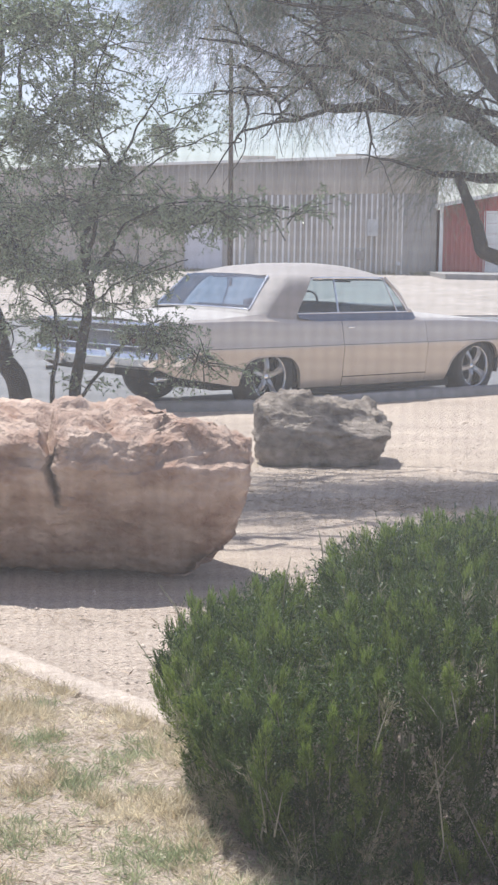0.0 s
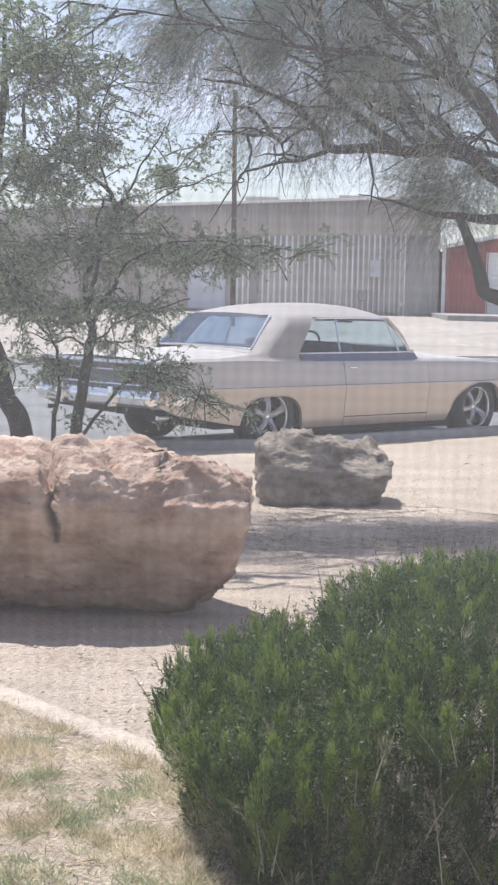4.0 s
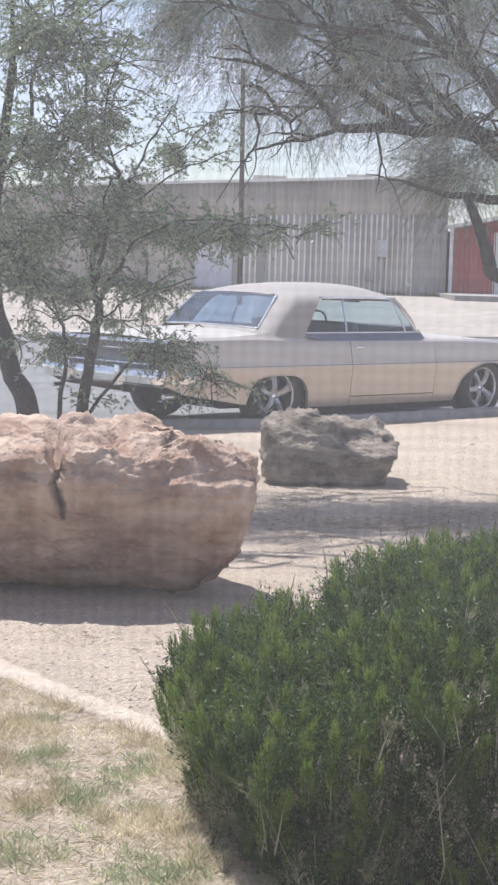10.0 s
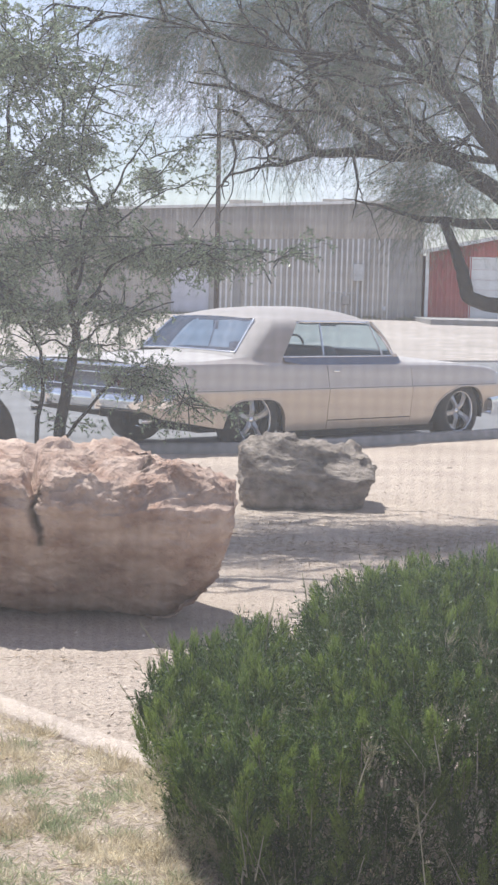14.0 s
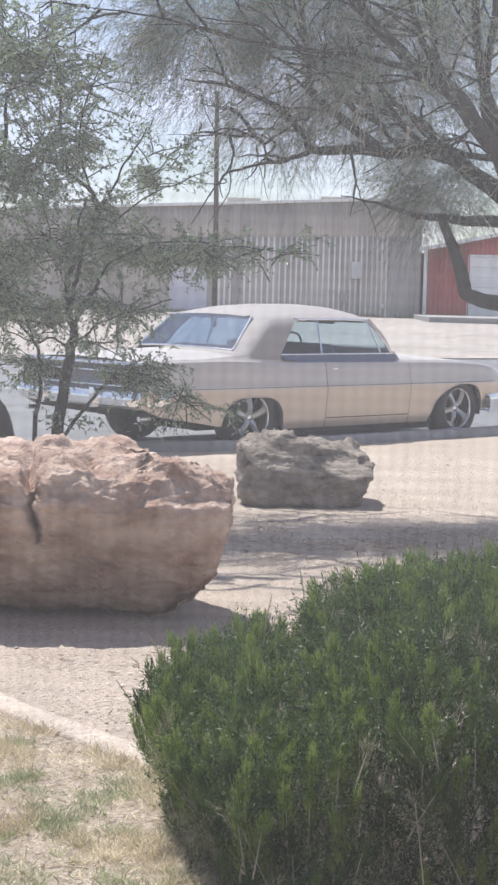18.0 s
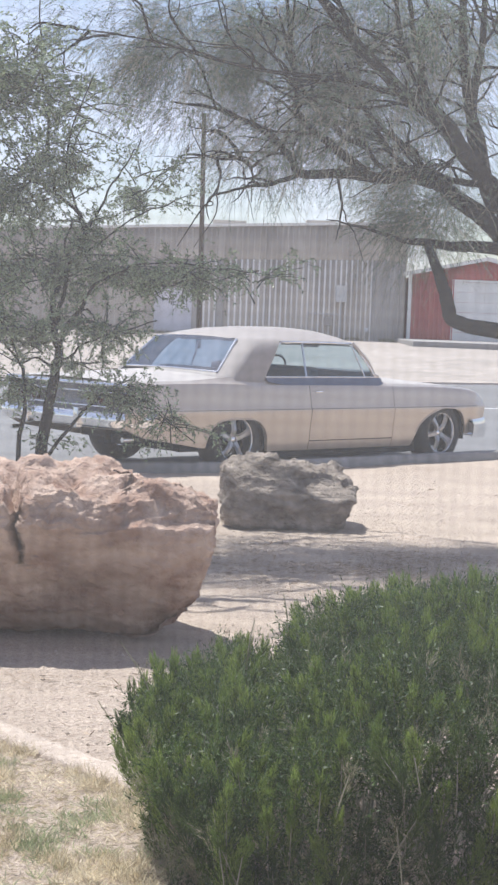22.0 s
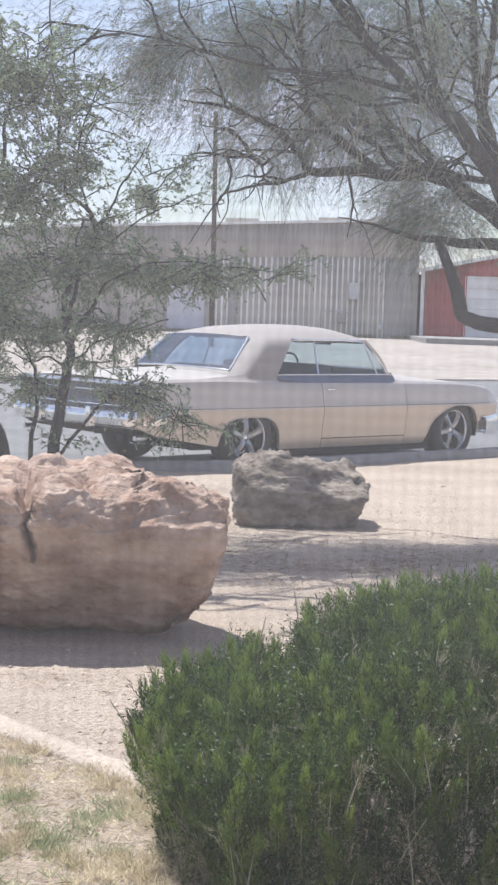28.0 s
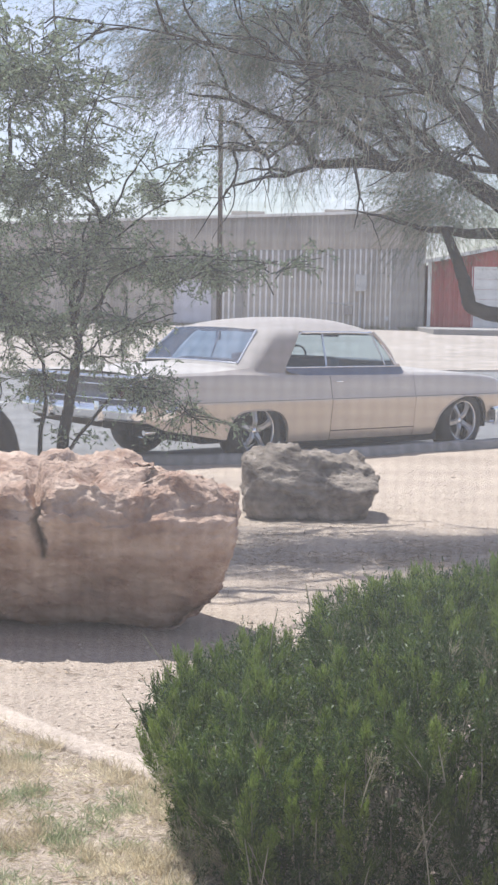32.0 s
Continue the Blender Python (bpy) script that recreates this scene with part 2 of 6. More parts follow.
def leaf_arrays(places, ways, ups, length, width):
    """A small pointed leaf (four corners, folded a little) at each place, along its way."""
    n = len(places)
    ways = ways / (np.linalg.norm(ways, axis=1)[:, None] + 1e-9)
    side = np.cross(ways, ups)
    side /= np.linalg.norm(side, axis=1)[:, None] + 1e-9
    length, width = np.broadcast_to(length, (n,))[:, None], np.broadcast_to(width, (n,))[:, None]
    up = np.cross(side, ways)
    a = places
    b = places + ways * length * 0.5 + side * width * 0.5 + up * width * 0.12
    c = places + ways * length
    d = places + ways * length * 0.5 - side * width * 0.5 + up * width * 0.12
    return np.stack([a, b, c, d], 1).reshape(-1, 3), np.arange(4 * n).reshape(n, 4)


def joined(*sets):
    V, Fa, base = [], [], 0
    for v, f in sets:
        V.append(v)
        Fa.append(f + base)
        base += len(v)
    return np.concatenate(V), np.concatenate(Fa)

# ---- materials ----
DIRT = material("pale_dirt", (0.66, 0.55, 0.46), (0.48, 0.39, 0.32), scale=70.0, rough=0.95, bump=0.04, bump_scale=40, spread=(0.42, 0.62), stains=0.25, stain_scale=3.0, spec=0.1, patches=(0.5, 0.35))
GRAVEL = material("pale_gravel_lot", (0.46, 0.41, 0.37), (0.31, 0.275, 0.25), scale=3.5, rough=0.95, bump=0.05, bump_scale=6, spread=(0.40, 0.62), stains=0.3, stain_scale=0.25, spec=0.1, patches=(0.5, 0.9))
ASPHALT = material("worn_asphalt", (0.20, 0.20, 0.205), (0.15, 0.15, 0.155), scale=2.0, rough=0.85, bump=0.004, bump_scale=120, stains=0.3, stain_scale=0.4, spec=0.3)
WHITE_LINE = material("worn_line_paint", (0.75, 0.75, 0.73), (0.5, 0.5, 0.49), scale=6, rough=0.7)
KERB_CONCRETE = material("grey_kerb_concrete", (0.34, 0.33, 0.32), (0.26, 0.25, 0.245), scale=9, rough=0.9, bump=0.006, bump_scale=60, stains=0.3, stain_scale=2, spec=0.15)
CONCRETE = material("weathered_concrete", (0.66, 0.56, 0.48), (0.52, 0.43, 0.36), scale=50, rough=0.9, bump=0.012, bump_scale=90, stains=0.25, stain_scale=5, spec=0.15)
RED_STONE = material("red_sandstone", (0.60, 0.455, 0.37), (0.30, 0.18, 0.132), scale=5.0, rough=0.9, bump=0.032, bump_scale=26, spread=(0.40, 0.66), stains=0.45, stain_scale=2.2, stretch=(1, 1, 1.25), spec=0.15)
GREY_STONE = material("grey_brown_stone", (0.46, 0.395, 0.34), (0.17, 0.14, 0.12), scale=7.0, rough=0.9, bump=0.03, bump_scale=40, spread=(0.34, 0.66), stains=0.3, stain_scale=4.0, stretch=(1, 1, 1.4), spec=0.15)
PEBBLE = material("dirt_pebble", (0.60, 0.51, 0.43), (0.43, 0.355, 0.295), scale=9.0, rough=0.9, random_amount=0.3, spec=0.15)
LITTER_SHADE = material("leaf_scrap_and_shade", (0.40, 0.31, 0.22), (0.19, 0.135, 0.09), scale=9, rough=0.8, random_amount=0.5, spec=0.15)
CLOD = material("dry_earth_crumb", (0.57, 0.47, 0.385), (0.42, 0.335, 0.27), scale=20, rough=0.95, random_amount=0.2, spec=0.1)
BARK = material("dark_bark", (0.046, 0.041, 0.039), (0.022, 0.020, 0.019), scale=16, rough=0.9, bump=0.01, bump_scale=60, spec=0.15)
TWIG = material("grey_twig_bark", (0.42, 0.40, 0.32), (0.26, 0.25, 0.19), scale=9, rough=0.85, random_amount=0.3, spec=0.2)
LEAF_GREY = material("dusty_green_leaf", (0.33, 0.41, 0.26), (0.13, 0.18, 0.10), scale=3, rough=0.30, random_amount=0.6, through_light=0.45)
TWIG_DARK = material("dark_twig_bark", (0.11, 0.12, 0.10), (0.055, 0.06, 0.052), scale=9, rough=0.85, random_amount=0.3, spec=0.2)
LEAF_PALE = material("pale_dry_leaf", (0.38, 0.38, 0.27), (0.26, 0.27, 0.18), scale=2, rough=0.6, random_amount=0.3, through_light=0.4)
LEAF_FINE = material("fine_olive_leaf", (0.24, 0.34, 0.22), (0.10, 0.16, 0.10), scale=2, rough=0.5, random_amount=0.45, through_light=0.5)
NEEDLE = material("green_needle", (0.145, 0.21, 0.055), (0.062, 0.10, 0.027), scale=9, rough=0.5, random_amount=0.55, through_light=0.4)
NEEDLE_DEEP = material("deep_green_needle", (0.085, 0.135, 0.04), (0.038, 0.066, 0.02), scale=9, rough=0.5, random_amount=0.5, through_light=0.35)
NEEDLE_YOUNG = material("fresh_green_needle", (0.25, 0.325, 0.08), (0.13, 0.20, 0.045), scale=9, rough=0.5, random_amount=0.5, through_light=0.4)
NEEDLE_DRY = material("dry_needle", (0.40, 0.38, 0.26), (0.20, 0.185, 0.12), scale=6, rough=0.7, random_amount=0.5, through_light=0.3)
STRAW = material("dry_grass", (0.76, 0.68, 0.52), (0.50, 0.42, 0.28), scale=4, rough=0.8, random_amount=0.35, through_light=0.4)
BLADE = material("green_grass", (0.42, 0.45, 0.28), (0.30, 0.35, 0.19), scale=4, rough=0.6, random_amount=0.3, through_light=0.4)
GREY_SHEET = material("dull_galvanised_sheet", (0.66, 0.59, 0.50), (0.48, 0.425, 0.36), scale=0.8, rough=0.75, metal=0.0, stains=0.42, stain_scale=0.7, stretch=(1, 1, 0.16))
DARK_SHEET = material("weathered_dark_sheet", (0.50, 0.46, 0.41), (0.38, 0.35, 0.315), scale=0.6, rough=0.7, metal=0.1, stains=0.3, stain_scale=0.5, stretch=(1, 1, 0.3))
RIB_PALE = material("pale_zinc", (0.97, 0.93, 0.88), (0.80, 0.75, 0.69), scale=0.9, rough=0.6, metal=0.0, stains=0.35, stain_scale=0.9, stretch=(1, 1, 0.2))
UPPER_SHEET = material("dull_upper_sheet", (0.60, 0.54, 0.47), (0.43, 0.385, 0.335), scale=0.7, rough=0.8, metal=0.0, stains=0.35, stain_scale=0.6, stretch=(1, 1, 0.2))
PALE_DOOR = material("pale_door_enamel", (0.74, 0.73, 0.78), (0.66, 0.65, 0.69), scale=0.8, rough=0.5, stains=0.15, stain_scale=0.6)
GREEN_BOX = material("grey_green_enamel", (0.36, 0.42, 0.37), (0.30, 0.35, 0.31), scale=2, rough=0.6)
RED_SHEET = material("faded_red_sheet", (0.44, 0.115, 0.10), (0.35, 0.085, 0.075), scale=0.8, rough=0.55, stains=0.2, stain_scale=0.5, stretch=(1, 1, 0.3))
WHITE_TRIM = material("white_painted_metal", (0.78, 0.77, 0.75), (0.66, 0.65, 0.63), scale=1.0, rough=0.5)
GREY_BOX = material("grey_enamel", (0.55, 0.55, 0.55), (0.47, 0.47, 0.47), scale=3, rough=0.5)
POLE_WOOD = material("weathered_pole_wood", (0.10, 0.08, 0.065), (0.07, 0.055, 0.045), scale=3, rough=0.9, bump=0.01, bump_scale=20, stretch=(1, 1, 0.1))
PLASTER = material("plain_plaster", (0.55, 0.53, 0.5), (0.5, 0.48, 0.45), scale=3, rough=0.9)

# car
PAINT = material("champagne_metallic_paint", (0.54, 0.465, 0.40), (0.505, 0.435, 0.37), scale=1.5, rough=0.30, metal=0.42, coat=0.7, spec=0.3, stains=0.06, stain_scale=2)
# matt copy of the body paint: sunlit brightness of lid and hood put in
MATT_TOP_PAINT = material("matt_champagne_paint", (0.42, 0.395, 0.385), (0.37, 0.35, 0.34), scale=4, rough=0.6, metal=0.0, stains=0.08, stain_scale=2, spec=0.12)
# roof and rear pillars have a duller, darker tan-grey than the body
ROOF_DULL = material("dull_tan_grey_roof", (0.35, 0.32, 0.31), (0.30, 0.275, 0.265), scale=30, rough=0.6, bump=0.0008, bump_scale=300, stains=0.12, stain_scale=3, spec=0.15)
# belt colour: the sky's reflection below the windows, painted dark blue
BELT_SKY_BLUE = material("sky_reflection_blue", (0.10, 0.12, 0.18), (0.085, 0.10, 0.15), scale=6, rough=0.35)
TAIL_INSERT = material("dark_silver_insert", (0.20, 0.20, 0.21), (0.15, 0.15, 0.16), scale=40, rough=0.35, metal=0.6)
CHROME = material("chrome", (0.82, 0.82, 0.83), (0.76, 0.76, 0.77), scale=20, rough=0.12, metal=1.0)
RUBBER = material("tyre_rubber", (0.035, 0.035, 0.036), (0.028, 0.028, 0.03), scale=30, rough=0.8)
DARK = material("black_underside", (0.03, 0.03, 0.032), (0.02, 0.02, 0.022), scale=8, rough=0.9)
SEAT_CLOTH = material("dark_blue_vinyl", (0.06, 0.065, 0.085), (0.045, 0.05, 0.065), scale=10, rough=0.5)
DASH = material("pale_grey_trim", (0.35, 0.35, 0.36), (0.3, 0.3, 0.31), scale=8, rough=0.5)
ALLOY = material("polished_alloy", (0.42, 0.42, 0.43), (0.34, 0.34, 0.35), scale=25, rough=0.3, metal=1.0)
RED_LENS = material("red_lens", (0.07, 0.012, 0.012), (0.05, 0.01, 0.01), scale=20, rough=0.15)
LAMP_GLASS = material("lamp_glass", (0.7, 0.7, 0.7), (0.6, 0.6, 0.6), scale=30, rough=0.1)
CAR_GLASS = clear_glass("tinted_car_glass", tint=(0.70, 0.80, 0.84), gloss=0.06)
# the rear glass tint carries the blue of the sky's reflection
REAR_GLASS = clear_glass("sky_blue_rear_glass", tint=(0.36, 0.54, 0.78), gloss=0.34)
WINDOW_GLASS = clear_glass("hazy_window_glass", tint=(0.96, 0.97, 0.97), gloss=0.0, haze=0.023, haze_colour=(0.92, 0.925, 0.945))

# ---- ground: one sheet, sunk where the street runs, to the horizon ----
ROAD_AT, ROAD_WAY = np.array([0.0, 15.68]), radians(31)
RU = np.array([math.cos(ROAD_WAY), math.sin(ROAD_WAY)])
RN = np.array([-RU[1], RU[0]])
ROAD_WIDE = 18.3
KERB = [(-60, -10.0), (-9, 10.6), (-4, 13.75), (-2.5, 14.6), (-0.85, 15.25), (0.1, 15.62), (0.8, 16.2), (2.5, 17.75), (6, 20.6), (14, 26.0), (60, 55.0)]
KERB_X, KERB_Y = [p[0] for p in KERB], [p[1] for p in KERB]


def over_road(x, y):
    """Along and across the street from its near edge."""
    return x * RU[0] + (y - ROAD_AT[1]) * RU[1], x * RN[0] + (y - ROAD_AT[1]) * RN[1]


def soft_noise(x, y, s, seed=0):
    """Rolling relief from a few crossed waves."""
    r = np.random.RandomState(seed)
    out = 0
    for _ in range(9):
        a, f, p = r.uniform(0, 2 * np.pi), s * r.uniform(0.6, 1.9), r.uniform(0, 6.28)
        out = out + np.sin((x * np.cos(a) + y * np.sin(a)) * f + p)
    return out / 9


def ground_z(x, y):
    u, s = over_road(x, y)
    k = y - np.interp(x, KERB_X, KERB_Y)
    near = 0.10 - 0.05 * np.clip((k + 3.0) / 3.0, 0, 1) + 0.014 * soft_noise(x, y, 1.1, 1) + 0.006 * soft_noise(x, y, 5.0, 2) + 0.018 * soft_noise(x, y, 17.0, 4) * soft_noise(x, y, 2.3, 6) + 0.006 * soft_noise(0.35 * x, y, 21.0, 10) + 0.005 * soft_noise(x, y, 38.0, 8)
    far = 0.03 + 0.27 * np.clip((s - ROAD_WIDE) / 36, 0, 1)
    a = np.clip((k - 0.02) / 0.06, 0, 1)
    b = np.clip((s - ROAD_WIDE) / 0.06, 0, 1)
    return near * (1 - a) - 0.02 * a * (1 - b) + far * b


def graded(stops):
    """Grid lines: from (place, step) to the next place."""
    out = []
    for (a, d), (b, _) in zip(stops, stops[1:]):
        out.extend(np.linspace(a, b, max(2, int((b - a) / d)), endpoint=False))
    return np.array(out + [stops[-1][0]])


def grid_mesh(us, ss, zf):
    U, S = np.meshgrid(us, ss)
    x, y = U * RU[0] + S * RN[0], ROAD_AT[1] + U * RU[1] + S * RN[1]
    v = np.stack([x, y, zf(x, y)], -1).reshape(-1, 3)
    n, m = len(us), len(ss)
    i = (np.arange(m - 1)[:, None] * n + np.arange(n - 1)[None]).ravel()
    return v, np.stack([i, i + 1, i + n + 1, i + n], -1)


us = graded([(-1500, 250), (-80, 6), (-16, 0.5), (-9, 0.048), (6, 0.5), (20, 6), (90, 250), (1500, 1)])
ss = graded([(-300, 40), (-18, 0.5), (-13.5, 0.04), (2.0, 1.5), (ROAD_WIDE - 0.1, 0.05), (ROAD_WIDE + 0.2, 2), (80, 60), (3000, 1)])
ground = arr("ground", *grid_mesh(us, ss, ground_z), [DIRT, GRAVEL], smooth=True)
for k, cell in enumerate(ground.data.polygons):
    if ss[k // (len(us) - 1)] >= ROAD_WIDE:
        cell.material_index = 1
tagged(ground, "pale dry bare dirt with worn patches", "ground", kind="structure")

us = graded([(-300, 20), (-20, 1.0), (20, 20), (300, 1)])
ss = np.linspace(-4.0, ROAD_WIDE - 0.02, 44)
road = arr("road", *grid_mesh(us, ss, lambda x, y: 0.0 + 0 * x), ASPHALT, smooth=True)
tagged(road, "wide street of worn grey asphalt", "road", kind="structure")
for k in range(-6, 8):
    v, f = grid_mesh(np.linspace(k * 9.0 - 3.2, k * 9.0 + 3.2, 12), np.array([9.55, 9.67]), lambda x, y: 0.004 + 0 * x)
    line = arr("lane_line", v, f, WHITE_LINE, road)
kl = smooth_path([(px, py, 0) for px, py in KERB[1:-1]], 160)
kt = np.gradient(kl, axis=0)
kt /= np.linalg.norm(kt, axis=1)[:, None]
ks = np.stack([-kt[:, 1], kt[:, 0], 0 * kt[:, 0]], -1)
krs = np.random.RandomState(17)
kprof = [(-0.03, -0.05), (-0.025, 0.06), (-0.012, 0.125), (0.006, 0.142), (0.09, 0.144), (0.105, 0.135), (0.11, -0.05)]
V = np.concatenate([kl + ks * o + np.array([0, 0, z]) + krs.normal(0, 0.003, kl.shape) for o, z in kprof])
n = len(kl)
i = (np.arange(len(kprof) - 1)[:, None] * n + np.arange(n - 1)[None]).ravel()
near_kerb = arr("near_kerb", V, np.stack([i, i + 1, i + n + 1, i + n], -1), KERB_CONCRETE, smooth=True)
tagged(near_kerb, "low grey concrete kerb between dirt and street", "kerb", kind="structure")
far_kerb = arr("far_kerb", *grid_mesh(graded([(-120, 3), (120, 1)]), np.array([ROAD_WIDE - 0.02, ROAD_WIDE - 0.01, ROAD_WIDE + 0.15, ROAD_WIDE + 0.17]),
               lambda x, y: np.where((over_road(x, y)[1] > ROAD_WIDE - 0.015) & (over_road(x, y)[1] < ROAD_WIDE + 0.16), 0.045, -0.03)), CONCRETE)
tagged(far_kerb, "low grey concrete kerb along the street", "kerb", kind="structure")

# ---- the room with the window, behind and round the camera ----
room = boxed(-3.0, 3.0, -4.0, 0.62, -0.15, 0.0)
tagged(part("floor", room, PLASTER), "plain indoor floor", "floor", kind="structure")
tagged(part("ceiling", boxed(-3.0, 3.0, -4.0, 0.62, 2.6, 2.75), PLASTER), "plain indoor ceiling", "ceiling", kind="structure")
for nm, b in (("wall_south", (-3.15, 3.15, -4.15, -4.0)), ("wall_west", (-3.15, -3.0, -4.0, 0.62)), ("wall_east", (3.0, 3.15, -4.0, 0.62))):
    tagged(part(nm, boxed(*b, -0.15, 2.75), PLASTER), "plain plastered wall", "wall", kind="structure")
wall = bmesh.new()
for b in ((-3.15, -1.0, 0.62, 0.80, -0.15, 2.75), (1.0, 3.15, 0.62, 0.80, -0.15, 2.75), (-1.0, 1.0, 0.62, 0.80, -0.15, 0.7), (-1.0, 1.0, 0.62, 0.80, 2.25, 2.75)):
    box(wall, *b)
tagged(part("wall_north", wall, PLASTER), "plain plastered wall round a large window", "wall", kind="structure")
window = thing("window_1", "large fixed window with hazy glass", "window", kind="structure")
wf = bmesh.new()
for b in ((-1.0, -0.94), (0.94, 1.0)):
    box(wf, *b, 0.67, 0.74, 0.7, 2.25)
box(wf, -0.94, 0.94, 0.67, 0.74, 0.7, 0.76)
box(wf, -0.94, 0.94, 0.67, 0.74, 2.19, 2.25)
part("window_frame", wf, WHITE_TRIM, window)
pane = part("pane", boxed(-0.94, 0.94, 0.70, 0.702, 0.76, 2.19), WINDOW_GLASS, window, "glass pane with a painted haze")
pane.visible_shadow = False

# ---- grey sheet-metal building and red shed across the street ----
FAR_Y = 86.0


def ribbed(x0, x1, z0, z1f, y, pitch, depth, mat, name, parent, label="", worn=None):
    """One sheet with raised ribs, paler on crest and one flank where a second surface is given; its top follows z1f(x).
    """
    xs, ys = [], []
    for i in range(int(round((x1 - x0) / pitch))):
        a = x0 + i * pitch
        for f, d in ((0.0, 0), (0.55, 0), (0.66, 1), (0.88, 1), (0.99, 0)):
            xs.append(a + f * pitch)
            ys.append(y - d * depth)
    xs.append(x1)
    ys.append(y)
    xs, ys = np.array(xs), np.array(ys)
    n = len(xs)
    v = np.concatenate([np.stack([xs, ys, np.full(n, z0)], -1), np.stack([xs, ys, z1f(xs)], -1),
                        np.stack([xs, np.full(n, y + 0.05), np.full(n, z0)], -1), np.stack([xs, np.full(n, y + 0.05), z1f(xs)], -1)])
    i = np.arange(n - 1)
    f = np.concatenate([np.stack([i, i + 1, i + n + 1, i + n], -1), np.stack([i + n, i + n + 1, i + 3 * n + 1, i + 3 * n], -1)])
    ob = arr(name, v, f, [mat, worn] if worn else mat, parent, label)
    # the second surface takes each rib's crest and right flank
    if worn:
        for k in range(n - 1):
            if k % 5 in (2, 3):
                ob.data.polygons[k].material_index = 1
    return ob


def roof_line(x):
    return 5.78 + 0.05 * np.asarray(x, float)


grey = thing("metal_warehouse", "grey ribbed sheet-metal warehouse with weathered panels", "warehouse")
def lap(x):
    return 4.20 + 0.03 * np.asarray(x, float)


# upper and lower courses of sheet; narrow dark strips at the posts, a smooth pale door
STRIPS = [(-34.0, -28.5, 0), (-28.5, -23.0, 0), (-23.0, -17.5, 0), (-17.5, -12.0, 0), (-12.0, -7.0, 0), (-7.0, -3.42, 0), (-3.42, -1.50, 2), (-1.50, -1.14, 1), (-1.14, -0.29, 0), (-0.29, 0.12, 1), (0.12, 2.2, 0), (2.2, 4.4, 0), (4.4, 6.6, 0), (6.6, 7.6, 0), (7.6, 9.3, 1)]
rng = random.Random(4)
for x0, x1, kind in STRIPS:
    y0 = FAR_Y + rng.uniform(0, 0.03)
    n = max(1, round((x1 - x0 - 0.02) / 0.275))
    pitch = (x1 - x0 - 0.02) / n
    if kind == 2:
        for a, b in ((x0, (x0 + x1) / 2 - 0.01), ((x0 + x1) / 2, x1 - 0.02)):
            part("door_leaf", boxed(a, b, y0 - 0.03, y0 + 0.04, 0.25, 2.62, 0.01), PALE_DOOR, grey, "smooth pale grey-blue sliding door")
        ribbed(x0, x1 - 0.02, 2.64, lap, y0, pitch, 0.07, DARK_SHEET, "wall_sheet", grey, "dull weathered sheet")
    elif kind == 1:
        ribbed(x0, x1 - 0.02, 0.22, lap, y0, pitch, 0.06, DARK_SHEET, "wall_sheet", grey, "darker weathered sheet")
    else:
        ribbed(x0, x1 - 0.02, 0.22, lap, y0, pitch, 0.10, GREY_SHEET, "wall_sheet", grey, "", RIB_PALE if x0 > -1.2 else None)
    up = ribbed(x0, x1 - 0.02, 0.0, roof_line, y0 - 0.012, pitch, 0.09, UPPER_SHEET, "upper_sheet", grey, "dull brown-grey upper sheet")
    for v in up.data.vertices:
        if v.co.z < 1.0:
            v.co.z = float(lap(v.co.x)) - 0.06
bm = boxed(-34, 9.3, FAR_Y + 0.06, FAR_Y + 22, 0.1, 5.0)
for v in bm.verts:
    if v.co.z > 3:
        v.co.z = roof_line(v.co.x) - 0.05
part("back_wall", bm, DARK_SHEET, grey)
bm = boxed(-34.2, 9.4, FAR_Y - 0.12, FAR_Y + 22.2, 0, 0.14)
for v in bm.verts:
    v.co.z += roof_line(v.co.x)
part("roof_edge", bm, WHITE_TRIM, grey, "pale metal roof edge")
part("meter_box", boxed(5.75, 6.3, FAR_Y - 0.30, FAR_Y - 0.05, 2.2, 3.05, 0.02), GREY_BOX, grey, "pale grey electric meter box")
pipe = bmesh.new()
box(pipe, 6.0, 6.06, FAR_Y - 0.12, FAR_Y - 0.05, 0.4, 2.2)
box(pipe, 4.4, 5.9, FAR_Y - 0.12, FAR_Y - 0.06, 1.55, 1.6)
part("conduit", pipe, GREY_BOX, grey)
part("gas_meter", boxed(5.2, 5.6, FAR_Y - 0.35, FAR_Y - 0.06, 1.0, 1.45, 0.05), DARK_SHEET, grey)
part("roof_vent", boxed(-0.6, 1.1, FAR_Y + 1.0, FAR_Y + 2.4, 5.8, 6.16), DARK_SHEET, grey, "low flat roof unit")
part("roof_vent", boxed(4.2, 5.7, FAR_Y + 1.5, FAR_Y + 2.4, 6.0, 6.36), DARK_SHEET, grey, "low dark roof unit")
cooler = part("rooftop_cooler", boxed(-5.22, -4.30, FAR_Y + 0.9, FAR_Y + 1.8, 6.55, 7.66, 0.03), GREEN_BOX, grey, "grey-green square cooler on a stand")
for k in range(5):
    part("louvre", boxed(-5.14, -4.38, FAR_Y + 0.875, FAR_Y + 0.9, 6.68 + k * 0.18, 6.80 + k * 0.18, 0.01), GREEN_BOX, cooler)
for a in (-5.18, -4.40):
    part("stand_leg", boxed(a, a + 0.06, FAR_Y + 0.95, FAR_Y + 1.01, 5.4, 6.56), GREEN_BOX, cooler)
part("wall_lamp", boxed(7.25, 7.45, FAR_Y - 0.3, FAR_Y - 0.04, 0.75, 0.95, 0.03), WHITE_TRIM, grey)

